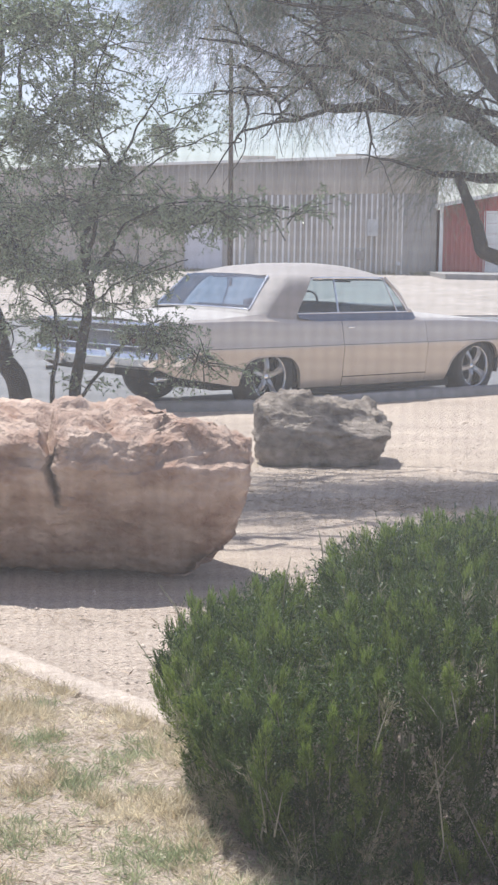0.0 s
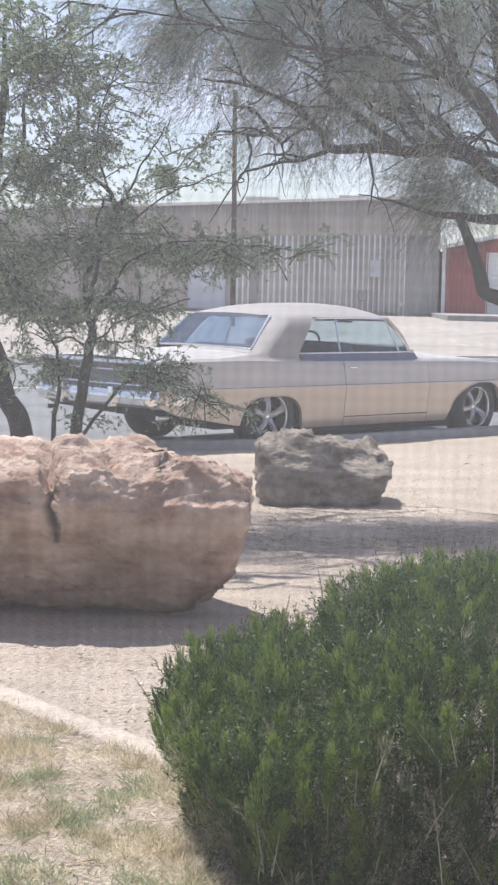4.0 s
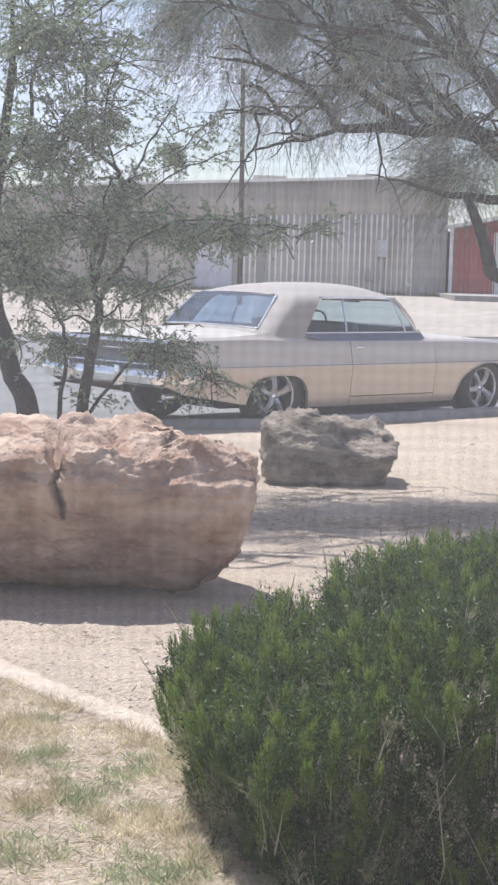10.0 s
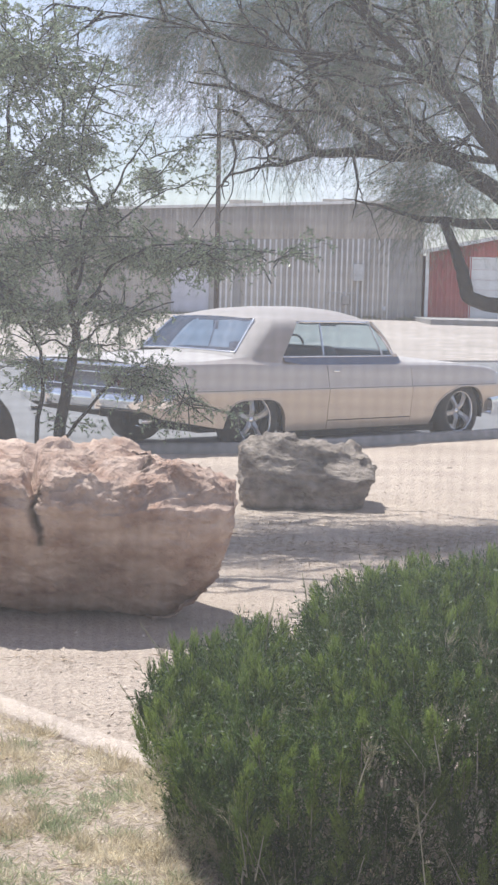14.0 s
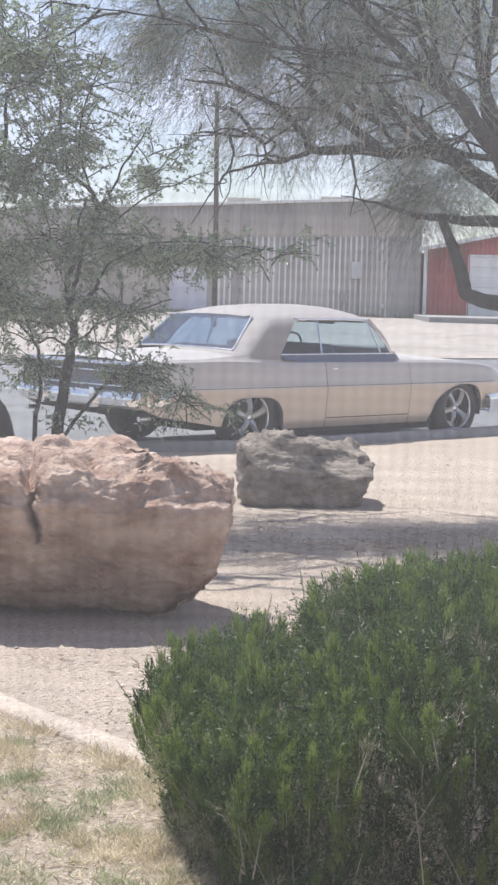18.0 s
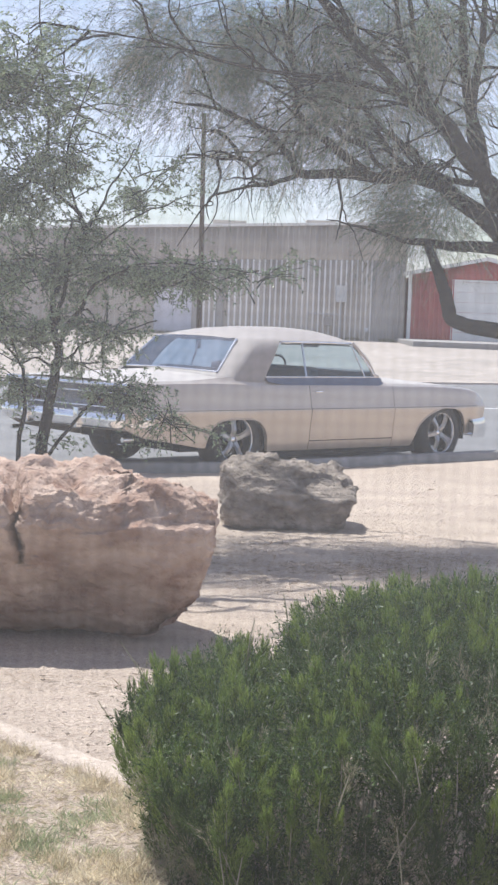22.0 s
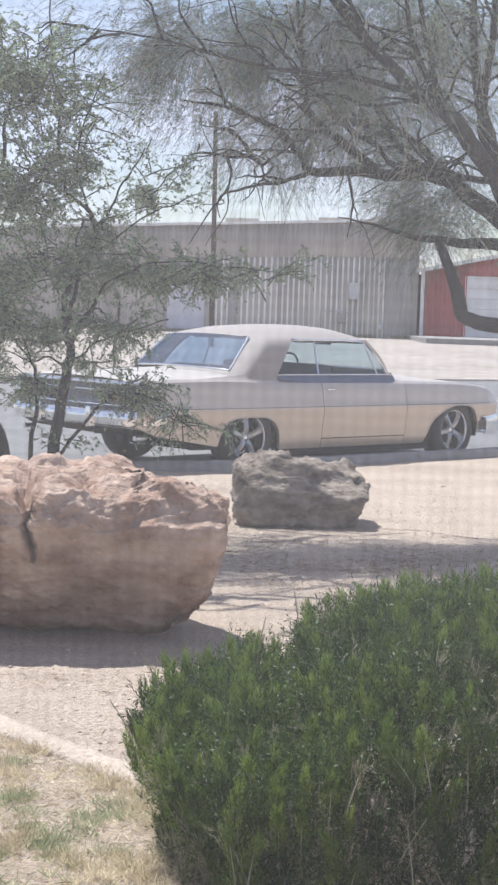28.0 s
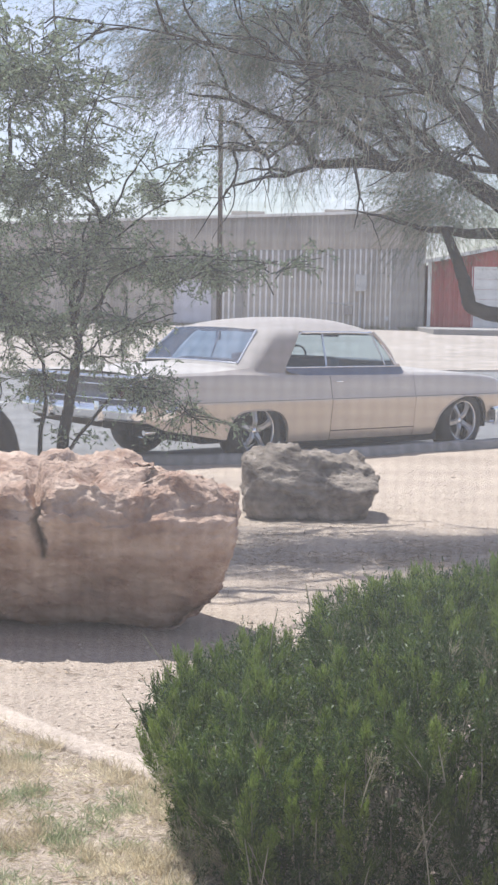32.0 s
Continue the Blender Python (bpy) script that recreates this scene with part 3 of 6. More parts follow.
red = thing("red_shed", "red ribbed metal shed with white trim and roll-up door", "shed")
RY = FAR_Y - 0.4


def gable(x):
    x = np.asarray(x, float)
    return 3.70 + 0.215 * (3.9 - np.abs(x - 13.3))


ribbed(9.55, 11.60, 0.36, gable, RY, 0.24, 0.08, RED_SHEET, "wall_sheet", red)
ribbed(15.4, 17.1, 0.36, gable, RY, 0.24, 0.035, RED_SHEET, "wall_sheet", red)
ribbed(11.60, 15.40, 3.56, gable, RY + 0.01, 0.24, 0.035, RED_SHEET, "wall_sheet", red)
part("corner_post", boxed(9.38, 9.55, RY - 0.06, RY + 0.1, 0.36, 3.72), WHITE_TRIM, red, "white corner trim")
part("door_frame", boxed(11.60, 11.74, RY - 0.07, RY + 0.08, 0.40, 3.56), WHITE_TRIM, red)
part("door_frame", boxed(15.26, 15.40, RY - 0.07, RY + 0.08, 0.40, 3.56), WHITE_TRIM, red)
part("door_frame", boxed(11.74, 15.26, RY - 0.07, RY + 0.08, 3.45, 3.56), WHITE_TRIM, red)
for k in range(6):
    part("door_panel", boxed(11.74, 15.26, RY - 0.01 + 0.004 * (k % 2), RY + 0.06, 0.40 + k * 0.508, 0.40 + (k + 1) * 0.508 - 0.012, 0.008), WHITE_TRIM, red, "white roll-up door panel")
for sgn in (-1, 1):
    bm = bmesh.new()
    xs = (13.3, 13.3 + sgn * 4.15)
    vs = [bm.verts.new((xx, yy, float(gable(xx)) + dz)) for xx in xs for yy in (RY - 0.3, RY + 9) for dz in (0.0, 0.2)]
    bmesh.ops.convex_hull(bm, input=vs)
    part("roof", bm, WHITE_TRIM, red, "white metal roof slope")
part("back_wall", boxed(9.5, 17.1, RY + 0.1, RY + 9, 0.2, 3.6), RED_SHEET, red)
slab = part("concrete_apron", boxed(8.75, 18.0, 77.0, RY - 0.08, 0.0, 0.50, 0.03), KERB_CONCRETE)
tagged(slab, "low concrete apron before the red shed", "apron", kind="structure")

pole = thing("utility_pole", "weathered wooden utility pole across the street", "utility pole")
v, f = tube_arrays([(smooth_path([(-0.78, 60, -0.2), (-0.80, 60, 4), (-0.86, 60, 8.4)], 8), np.linspace(0.10, 0.08, 8))], 10)
arr("post", v, f, POLE_WOOD, pole, smooth=True)
part("wire_bracket", boxed(-1.0, -0.72, 59.86, 59.94, 7.9, 8.0), POLE_WOOD, pole)


# ---- boulders ----
def boulder(name, centre, half, mat, seed, shape, label, detail=6, rough=1.0, square=10, sharp=1.0, cuts=0, layer=0.02, bedding=(0, 0, 1), flaky=0.5, lumps=1.0):
    """A weathered block: a squared ball, shaped, cut by planes, its top split into thin bedded layers, its sides into worn facets."""
    bm = bmesh.new()
    bmesh.ops.create_icosphere(bm, subdivisions=detail, radius=1.0)
    rs = random.Random(int(seed * 10))
    planes = []
    for _ in range(cuts):
        d = Vector((rs.uniform(-1, 1), rs.uniform(-1, 0.6), rs.uniform(-0.1, 1))).normalized()
        reach = abs(d.x) * half[0] + abs(d.y) * half[1] + abs(d.z) * half[2]
        planes.append((d, reach * rs.uniform(0.70, 0.86)))
    off = Vector((seed * 7.3, seed * 3.1, seed * 1.7))
    bed = Vector(bedding).normalized()
    for v in bm.verts:
        p = v.co.copy()
        k = (abs(p.x) ** square + abs(p.y) ** square + abs(p.z) ** square) ** (1 / square)
        p /= k
        q = Vector((p.x * half[0], p.y * half[1], p.z * half[2]))
        q = shape(p, q)
        for d, far in planes:
            over = q.dot(d) - far
            if over > 0:
                q = q - d * over
        nrm = Vector((p.x, p.y, p.z)).normalized()
        top = min(1.0, max(0.0, (p.z - flaky) / 0.25))
        # beds: heights gathered into thin steps with sharp, ragged risers
        swell = (noise.fractal(q * 3.1 + off, 0.85, 2.1, 5) * 0.055 + noise.noise(q * 11.0 + off) * 0.022) * lumps
        thick = layer * (1.0 + 0.5 * noise.noise(q * 1.7 - off))
        level = (swell + q.dot(bed) * 0.5) / thick
        fall = level - math.floor(level)
        stepped = (math.floor(level) + max(0.0, fall * 5.0 - 4.0)) * thick - q.dot(bed) * 0.5
        # sides: broad facets, and shelves where beds run out
        broken = 0.0
        for size, slope in ((4.0, 0.30), (12.0, 0.24), (30.0, 0.30)):
            w = Vector((q.x, q.y, q.z * 1.6)) * size + off
            near, cells = noise.voronoi(w)
            edge = min(1.0, (near[1] - near[0]) / 0.12)
            tilt = noise.cell_vector(cells[0] * 7.7) - Vector((0.5, 0.5, 0.5))
            broken += (w - cells[0]).dot(tilt) / size * slope * 2 * sharp * edge
        shelf = q.dot(bed) * 14 + noise.noise(q * 2.4 + off) * 2.2
        ledge = max(0.0, (shelf % 1.0) - 0.82) * 0.16 * max(0.0, noise.noise(q * 3.3 - off * 2) + 0.15)
        fine = noise.fractal(q * 34 + off, 0.75, 2.1, 4) * 0.010
        side = (broken * (0.6 + 0.4 * top) - ledge * (1 - top)) + noise.noise(q * 2.2 + off) * 0.04 * (1 - top)
        v.co = Vector(centre) + q + Vector((0, 0, stepped * top * rough)) + nrm * (side + fine) * rough
    ob = part(name, bm, mat, smooth=True)
    return tagged(ob, label, "boulder")


def red_shape(p, q):
    # broad table, higher at the back and the left, undercut towards the ground, split by a cleft
    low = max(0.0, 0.55 - p.z) / 1.55
    up = max(0.0, p.z)
    q.z += 0.04 * -p.x * up + 0.015 * up * p.y
    # a low hump on the table, a hollow where the cleft begins
    q.z += up ** 4 * (0.055 * math.exp(-((q.x - 0.34) ** 2 + (q.y - 0.02) ** 2) / 0.035) - 0.15 * math.exp(-((q.x + 0.14) ** 2 / 0.010 + (q.y - 0.22) ** 2 / 0.02)))
    # the far right corner is broken off; a narrow ledge runs under the lip
    if q.x > 0.3:
        lim = 0.66 - (q.x - 0.3) * 1.5
        q.y = -0.66 + (q.y + 0.66) * (lim + 0.66) / 1.32
    # the right end tips back: its lip stands higher than its rear edge
    end = min(1.0, max(0.0, (q.x - 0.08) / 0.45))
    q.z += -p.y * up ** 2 * 0.05 * end
    if p.y < 0:
        q.y += 0.12 * up * end
    if q.x > 0.40 and p.y < 0 and q.z > 0.20:
        q.y += 0.05
    if p.x > 0:
        q.x -= 0.27 * low ** 2.0 * p.x - 0.015
    if p.y < 0:
        q.y += 0.40 * low ** 1.2
    on_top = min(1.0, max(0.0, (p.z - 0.7) / 0.25))
    on_front = min(1.0, max(0.0, (-q.y - 0.30) / 0.15)) * min(1.0, max(0.0, (q.z + 0.01) / 0.14))
    run = -0.03 - 0.16 * max(0.0, q.y + 0.45) * on_top + 0.10 * (0.3 - q.z) + 0.012 * math.sin(q.z * 31) + 0.012 * noise.noise(Vector((0, q.y * 9, q.z * 24)))
    d = abs(q.x - run)
    w = 0.019 + 0.022 * on_top
    if d < w and q.y < 0.30:
        deep = 0.5 + 0.5 * math.cos(math.pi * d / w)
        q.y += 0.14 * deep * on_front
        q.z -= 0.12 * deep * on_top
    return q


def grey_shape(p, q):
    low = max(0.0, -p.z)
    up = max(0.0, p.z)
    q.x -= 0.05 * low * p.x
    q.z += (0.03 * math.exp(-((p.x + 0.72) / 0.22) ** 2) - 0.14 * max(0.0, (p.x + 0.1) / 1.1) ** 1.5) * up
    # the upper half of the front leans back into a rough slope
    if p.y < 0:
        q.y += 0.26 * max(0.0, p.z - 0.1 + 0.15 * p.x) * -p.y
    q.x += 0.04 * p.z * (p.x > 0)
    # hollows broken out of the upper front
    for cx, cz, r, deep in ((0.16, 0.09, 0.085, 0.07), (0.30, 0.0, 0.06, 0.05), (-0.22, 0.08, 0.06, 0.02)):
        if p.y < -0.3:
            q.y += deep * math.exp(-(((q.x - cx) / (r * 1.5)) ** 2 + ((q.z - cz) / r) ** 2))
    return q


boulder("boulder", (-0.80, 7.55, 0.45), (0.79, 0.66, 0.345), RED_STONE, 1.0, red_shape, "large flat-topped reddish sandstone boulder with a deep cleft", 7, 1.0, 10, 0.9, layer=0.016, lumps=0.75)
boulder("boulder", (0.49, 11.52, 0.31), (0.45, 0.38, 0.23), GREY_STONE, 3.0, grey_shape, "rough grey-brown boulder on bare dirt", 6, 0.95, 6, 1.25, 6, layer=0.022, bedding=(0.35, 0.2, 1), flaky=0.5, lumps=0.3)

# ---- concrete edging between dirt and lawn ----
mid = smooth_path([(-4.2, 9.9, 0), (-2.9, 8.3, 0), (-1.9, 7.1, 0), (-1.35, 6.45, 0), (-0.87, 5.86, 0), (-0.632, 5.555, 0), (-0.42, 5.31, 0), (-0.194, 5.05, 0), (0.1, 4.75, 0), (0.6, 4.35, 0), (1.4, 4.0, 0), (3.4, 3.5, 0)], 320)
tan = np.gradient(mid, axis=0)
tan /= np.linalg.norm(tan, axis=1)[:, None]
side = np.stack([-tan[:, 1], tan[:, 0], 0 * tan[:, 0]], -1)
prof = [(-0.066, 0.02), (-0.064, 0.100), (-0.055, 0.112), (-0.02, 0.117), (0.02, 0.117), (0.055, 0.111), (0.064, 0.098), (0.066, 0.02)]
rs = np.random.RandomState(3)
V = np.concatenate([mid + side * o + np.array([0, 0, z]) + rs.normal(0, 0.002, mid.shape) for o, z in prof])
n = len(mid)
i = (np.arange(len(prof) - 1)[:, None] * n + np.arange(n - 1)[None]).ravel()
edging = arr("lawn_edging", V, np.stack([i, i + 1, i + n + 1, i + n], -1), CONCRETE, smooth=True)
tagged(edging, "curved pale concrete edging strip beside the lawn", "edging", kind="structure")


# ---- the parked car: x forward from the rear axle, y to its left, z up from the road ----
def lerp(table, x):
    return float(np.interp(x, [a for a, _ in table], [b for _, b in table]))


SHOULDER = [(-1.34, 0.80), (-1.26, 0.845), (-0.9, 0.862), (-0.3, 0.868), (0.5, 0.845), (2.1, 0.835), (2.6, 0.830), (3.0, 0.822), (3.4, 0.800), (3.62, 0.772), (3.74, 0.735), (3.79, 0.70)]
HALF = [(-1.34, 0.90), (-1.2, 0.945), (-0.6, 0.965), (0.6, 0.972), (2.4, 0.972), (3.2, 0.96), (3.6, 0.94), (3.79, 0.89)]
SECTION = [(0.20, -0.06), (0.26, -0.04), (0.32, -0.028), (0.45, -0.02), (0.58, 0.0), (0.612, 0.0), (0.628, -0.010), (0.70, -0.022), (0.80, -0.036), (0.845, -0.046), (0.87, -0.056)]
SILL = [(-1.34, 0.46), (-1.15, 0.38), (-0.45, 0.27), (0.45, 0.215), (2.5, 0.215), (3.36, 0.27), (3.46, 0.46), (3.79, 0.49)]
WHEELBASE, HUB = 3.02, 0.335


def arch_z(x, c, h, w):
    """Height of a wheel arch's edge; the front one runs out in a slope behind the wheel."""
    raked = c > 1 and x < c
    d = abs(x - c) / (0.46 if raked else w)
    return HUB - 0.06 + (h + 0.06) * (1 - d ** (1.5 if raked else 3.6)) ** 0.5 if d < 1 else 0.0


def lower_edge(x):
    z = lerp(SILL, x)
    for c, h, w in ((0.0, 0.20, 0.40), (WHEELBASE, 0.27, 0.41)):
        z = max(z, arch_z(x, c, h, w))
    return z


def skin(x, z):
    top = lerp(SHOULDER, x)
    zz = z if z < 0.62 else 0.62 + (z - 0.62) * (0.25 / max(0.05, top - 0.62 + 0.0))
    return lerp(HALF, x) + lerp(SECTION, zz)


def grid_bm(rows, thick=0.0):
    bm = bmesh.new()
    vs = [[bm.verts.new(p) for p in r] for r in rows]
    for a, b in zip(vs, vs[1:]):
        for i in range(len(a) - 1):
            try:
                bm.faces.new((a[i], a[i + 1], b[i + 1], b[i]))
            except ValueError:
                pass
    if thick:
        bmesh.ops.recalc_face_normals(bm, faces=bm.faces)
        bmesh.ops.solidify(bm, geom=bm.faces[:], thickness=thick)
    return bm


def side_panel(x0, x1, sgn, n):
    rows = []
    for x in np.linspace(x0, x1, n):
        lo, top = lower_edge(x), lerp(SHOULDER, x)
        zs = np.concatenate([np.linspace(lo, max(lo + 0.01, 0.60), 8), np.linspace(max(lo + 0.02, 0.612), top, 9)])
        row = [(x, sgn * (skin(x, lo) - 0.035), lo - 0.002)] + [(x, sgn * skin(x, z), z) for z in zs]
        b = float(np.interp(x, [-0.65, -0.05, 1.95, 2.2], [0, 1, 1, 0]))
        y0 = skin(x, top)
        row += [(x, sgn * (y0 - 0.012 - 0.028 * b), top + 0.005 + 0.019 * b), (x, sgn * (y0 - 0.05 + (0.845 - y0 + 0.05) * b), top + 0.02 + (0.905 - top) * b)]
        rows.append(row)
    return grid_bm(rows)


def build_car():
    car = thing("car", "champagne-coloured two-door hardtop with chrome trim parked at the kerb", "car", pose(-0.4512, 16.5719, 0.0, 0, 0, 43.17))

    def add(name, bm, mat, label="", smooth=True, parent=car):
        ob = part(name, bm, mat, parent, label, smooth)
        if smooth:
            ob.data.set_sharp_from_angle(angle=radians(38))
        return ob

    for sgn in (-1, 1):
        add("rear_quarter", side_panel(-1.34, 0.968, sgn, 60), PAINT)
        add("car_door", side_panel(0.975, 2.204, sgn, 14), PAINT)
        add("front_fender", side_panel(2.209, 3.79, sgn, 46), PAINT)
        for gx in (0.9715, 2.2065):
            rows = [[(gx + d, sgn * (skin(gx, z) - 0.006), z) for d in (-0.008, 0.008)] for z in np.linspace(0.30, lerp(SHOULDER, gx), 14)]
            add("door_gap", grid_bm(rows, 0.004), DARK)
        rows = [[(gx, sgn * (skin(gx, 0.305) + 0.0008), 0.305 + d) for d in (-0.005, 0.005)] for gx in np.linspace(0.9715, 2.2065, 12)]
        add("door_gap", grid_bm(rows, 0.001), DARK)
        add("rocker", boxed(0.42, 2.62, sgn * 0.80, sgn * 0.895, 0.15, 0.24), DARK, smooth=False)
        # thin black line along the crease, drawn as its shadow
        v = [[(x, sgn * (skin(x, 0.62) + 0.001 + 0.002 * math.cos(a)), 0.618 + 0.0035 * math.sin(a)) for a in np.linspace(-1.6, 1.6, 5)] for x in np.linspace(-1.25, 3.6, 60)]
        add("crease_shadow_line", grid_bm(v), DARK, "thin dark line painted as the crease's shadow")
        # wheel-arch lips
        for c, h, w in ((0.0, 0.20, 0.40), (WHEELBASE, 0.27, 0.41)):
            pts = []
            for d in np.linspace(-0.985, 0.985, 40):
                x = c + d * (0.46 if c > 1 and d < 0 else w)
                z = arch_z(x, c, h, w)
                pts.append((x, sgn * (skin(x, max(z, 0.3)) + 0.001), z))
            ob = arr("arch_lip", *tube_arrays([(pts, np.full(40, 0.008))], 6), PAINT, car, smooth=True)
            well = bmesh.new()
            box(well, c - w + 0.01, c + w - 0.01, sgn * 0.50, sgn * 0.56, 0.2, 0.66)
            box(well, c - w - 0.01, c + w + 0.01, sgn * 0.50, sgn * 0.90, 0.64, 0.66)
            box(well, c - w - 0.02, c - w + 0.01, sgn * 0.50, sgn * 0.88, 0.26, 0.64)
            box(well, c + w - 0.01, c + w + 0.02, sgn * 0.50, sgn * 0.88, 0.26, 0.64)
            add("wheel_well", well, DARK, "dark wheel well", False)

    # deck, hood and cowl
    def deck(x0, x1, z0, z1, crown, n=24, inset=0.045):
        rows = []
        for x in np.linspace(x0, x1, n):
            top = lerp(SHOULDER, x) + 0.02
            half = skin(x, lerp(SHOULDER, x)) - inset
            zc = z0 + (z1 - z0) * (x - x0) / (x1 - x0)
            row = []
            for k in np.linspace(-1, 1, 25):
                row.append((x, half * k, top + (zc - top) * (1 - abs(k) ** crown)))
            rows.append(row)
        return rows

    # lid and hood wear the matt copy so their tops look sunlit
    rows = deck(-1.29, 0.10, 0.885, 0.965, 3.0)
    add("trunk_lid", grid_bm(rows), MATT_TOP_PAINT, "pale trunk lid in matt paint that reads sunlit")
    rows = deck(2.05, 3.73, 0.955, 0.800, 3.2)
    add("hood", grid_bm(rows), MATT_TOP_PAINT, "pale hood in matt paint that reads sunlit")
    ridge = [[(x, y + dy, 0.957 - (x - 2.05) * 0.0925 + 0.012 * (dy == 0)) for dy in (-0.02, 0, 0.02)] for x in np.linspace(2.2, 3.6, 12) for y in (0.0,)]
    add("hood_ridge", grid_bm(ridge), PAINT)
    # package shelf, cowl and inside of the body
    add("parcel_shelf", boxed(0.02, 0.55, -0.82, 0.82, 0.86, 0.925), SEAT_CLOTH, smooth=False)
    add("cowl", boxed(1.98, 2.18, -0.76, 0.76, 0.87, 0.945, 0.01), PAINT, smooth=False)
    add("cabin_floor", boxed(0.3, 2.3, -0.86, 0.86, 0.22, 0.30), DARK, smooth=False)
    add("underbody", boxed(-0.35, 3.6, -0.52, 0.52, 0.20, 0.40), DARK, smooth=False)
    for sgn in (-1, 1):
        add("inner_panel", boxed(0.3, 2.05, sgn * 0.79, sgn * 0.82, 0.3, 0.915), SEAT_CLOTH, smooth=False)

    # roof: crowned, with drip rails
    CROWN = [(0.27, 1.295), (0.42, 1.345), (0.62, 1.375), (0.95, 1.395), (1.35, 1.400), (1.65, 1.382), (1.80, 1.350)]
    EDGE = [(0.27, 0.60), (0.42, 0.69), (0.62, 0.735), (1.0, 0.745), (1.5, 0.74), (1.80, 0.70)]
    EDGEZ = [(0.27, 1.27), (0.5, 1.265), (0.9, 1.265), (1.4, 1.266), (1.8, 1.258)]
    def roof_at(x, y):
        return lerp(EDGEZ, x) + (lerp(CROWN, x) - lerp(EDGEZ, x)) * (1 - min(1.0, abs(y) / lerp(EDGE, x)) ** 2.6)

    rows = []
    for x in np.linspace(0.27, 1.80, 26):
        w, zc, ze = lerp(EDGE, x), lerp(CROWN, x), lerp(EDGEZ, x)
        rows.append([(x, w * k, ze + (zc - ze) * (1 - abs(k) ** 2.6)) for k in np.linspace(-1, 1, 25) * float(np.interp(x, [0.66, 0.72], [0.80, 1.0]))])
    add("roof", grid_bm(rows, 0.012), ROOF_DULL, "dull tan-grey roof")
    rows = [[(x, y, z - 0.03) for x, y, z in r] for r in rows]
    add("headliner", grid_bm(rows), DASH)
    for sgn in (-1, 1):
        rail = [(x, sgn * (lerp(EDGE, x) + 0.006), lerp(EDGEZ, x) - 0.004) for x in np.linspace(0.74, 1.78, 20)]
        rail += [(1.90, sgn * 0.79, 1.10), (2.0, sgn * 0.842, 0.945)]
        ob = arr("drip_rail", *tube_arrays([(smooth_path(rail, 40), np.full(40, 0.011))], 6), CHROME, car, "bright drip rail", True)
        # broad rear pillar, wrapping from the rear glass to the quarter window
        a0, a1 = np.array((-0.06, sgn * 0.69, 0.955)), np.array((0.285, sgn * 0.575, 1.28))
        b0, b1 = np.array((-0.06, sgn * 0.850, 0.905)), np.array((0.33, sgn * 0.715, 1.268))
        c0, c1 = np.array((0.40, sgn * 0.865, 0.915)), np.array((0.70, sgn * 0.742, 1.262))
        a2, b2, c2 = (np.array((px, sgn * py, roof_at(px, py) + 0.003)) for px, py in ((0.33, 0.50), (0.45, 0.54), (0.80, 0.60)))
        a1, b1, c1 = a1 + np.array((0, 0, 0.005)), np.array((0.36, sgn * 0.785, 1.285)), np.array((0.69, sgn * 0.805, 1.285))
        rows = []
        for t in np.linspace(-0.12, 1, 22):
            u, w = 3 * t * (1 - t) ** 2, 3 * t * t * (1 - t)
            A, B, Cc = ((1 - t) ** 3 * P0 + u * (P0 + (P1 - P0) * 0.85) + w * (P1 + (P2 - P1) * 0.15) + t ** 3 * P2 for P0, P1, P2 in ((a0, a1, a2), (b0, b1, b2), (c0, c1, c2)))
            flare = 0.012 * max(0.0, 1 - max(0.0, t) / 0.2) ** 2
            B, Cc = B + np.array((0, sgn * flare, 0)), Cc + np.array((0, sgn * flare * 0.5, 0))
            row = []
            M = B + (Cc - B) * 0.22
            for s in np.linspace(0, 1, 8):
                row.append(tuple((1 - s) ** 2 * A + 2 * s * (1 - s) * B + s * s * M))
            for s in np.linspace(0.1, 1, 9):
                row.append(tuple(M + (Cc - M) * s))
            rows.append(row)
        add("rear_pillar", grid_bm(rows, 0.004), ROOF_DULL, "broad rear pillar flowing into the roof")
        # quarter-window, door-window and vent glass with bright frames
        yb, yt = sgn * 0.852, sgn * 0.745

        def on(x, f):
            return (x, yb + (yt - yb) * f, 0.925 + (1.250 - 0.925) * f)

        for nm, q in (("quarter_glass", (on(0.43, 0.02), on(0.985, 0.02), on(1.01, 0.98), on(0.70, 0.98))),
                      ("door_glass", (on(1.0, 0.02), on(1.84, 0.02), on(1.735, 0.98), on(1.03, 0.98))),
                      ("vent_glass", (on(1.86, 0.02), on(1.985, 0.02), on(1.80, 0.86), on(1.755, 0.98)))):
            bm = bmesh.new()
            bm.faces.new([bm.verts.new(p) for p in q])
            g = add(nm, bm, CAR_GLASS, "tinted glass", False)
            g.visible_shadow = False
        for pts, r in (([on(0.99, 0.0), on(1.018, 1.0)], 0.011), ([on(1.85, 0.0), on(1.742, 1.0)], 0.009),
                       ([on(0.415, 0.0), on(0.55, 0.62), on(0.70, 0.99), on(0.85, 1.0)], 0.008), ([on(0.41, 0.0), on(2.0, 0.0)], 0.008)):
            p = smooth_path(pts, 12) if len(pts) > 2 else np.array(pts)
            arr("window_trim", *tube_arrays([(p, np.full(len(p), r))], 6), CHROME, car, "bright window trim", True)
        pil = smooth_path([(2.02, sgn * 0.835, 0.92), (1.93, sgn * 0.795, 1.09), (1.79, sgn * 0.715, 1.26)], 10)
        arr("windscreen_pillar", *tube_arrays([(pil, np.full(10, 0.022))], 8), PAINT, car, smooth=True)
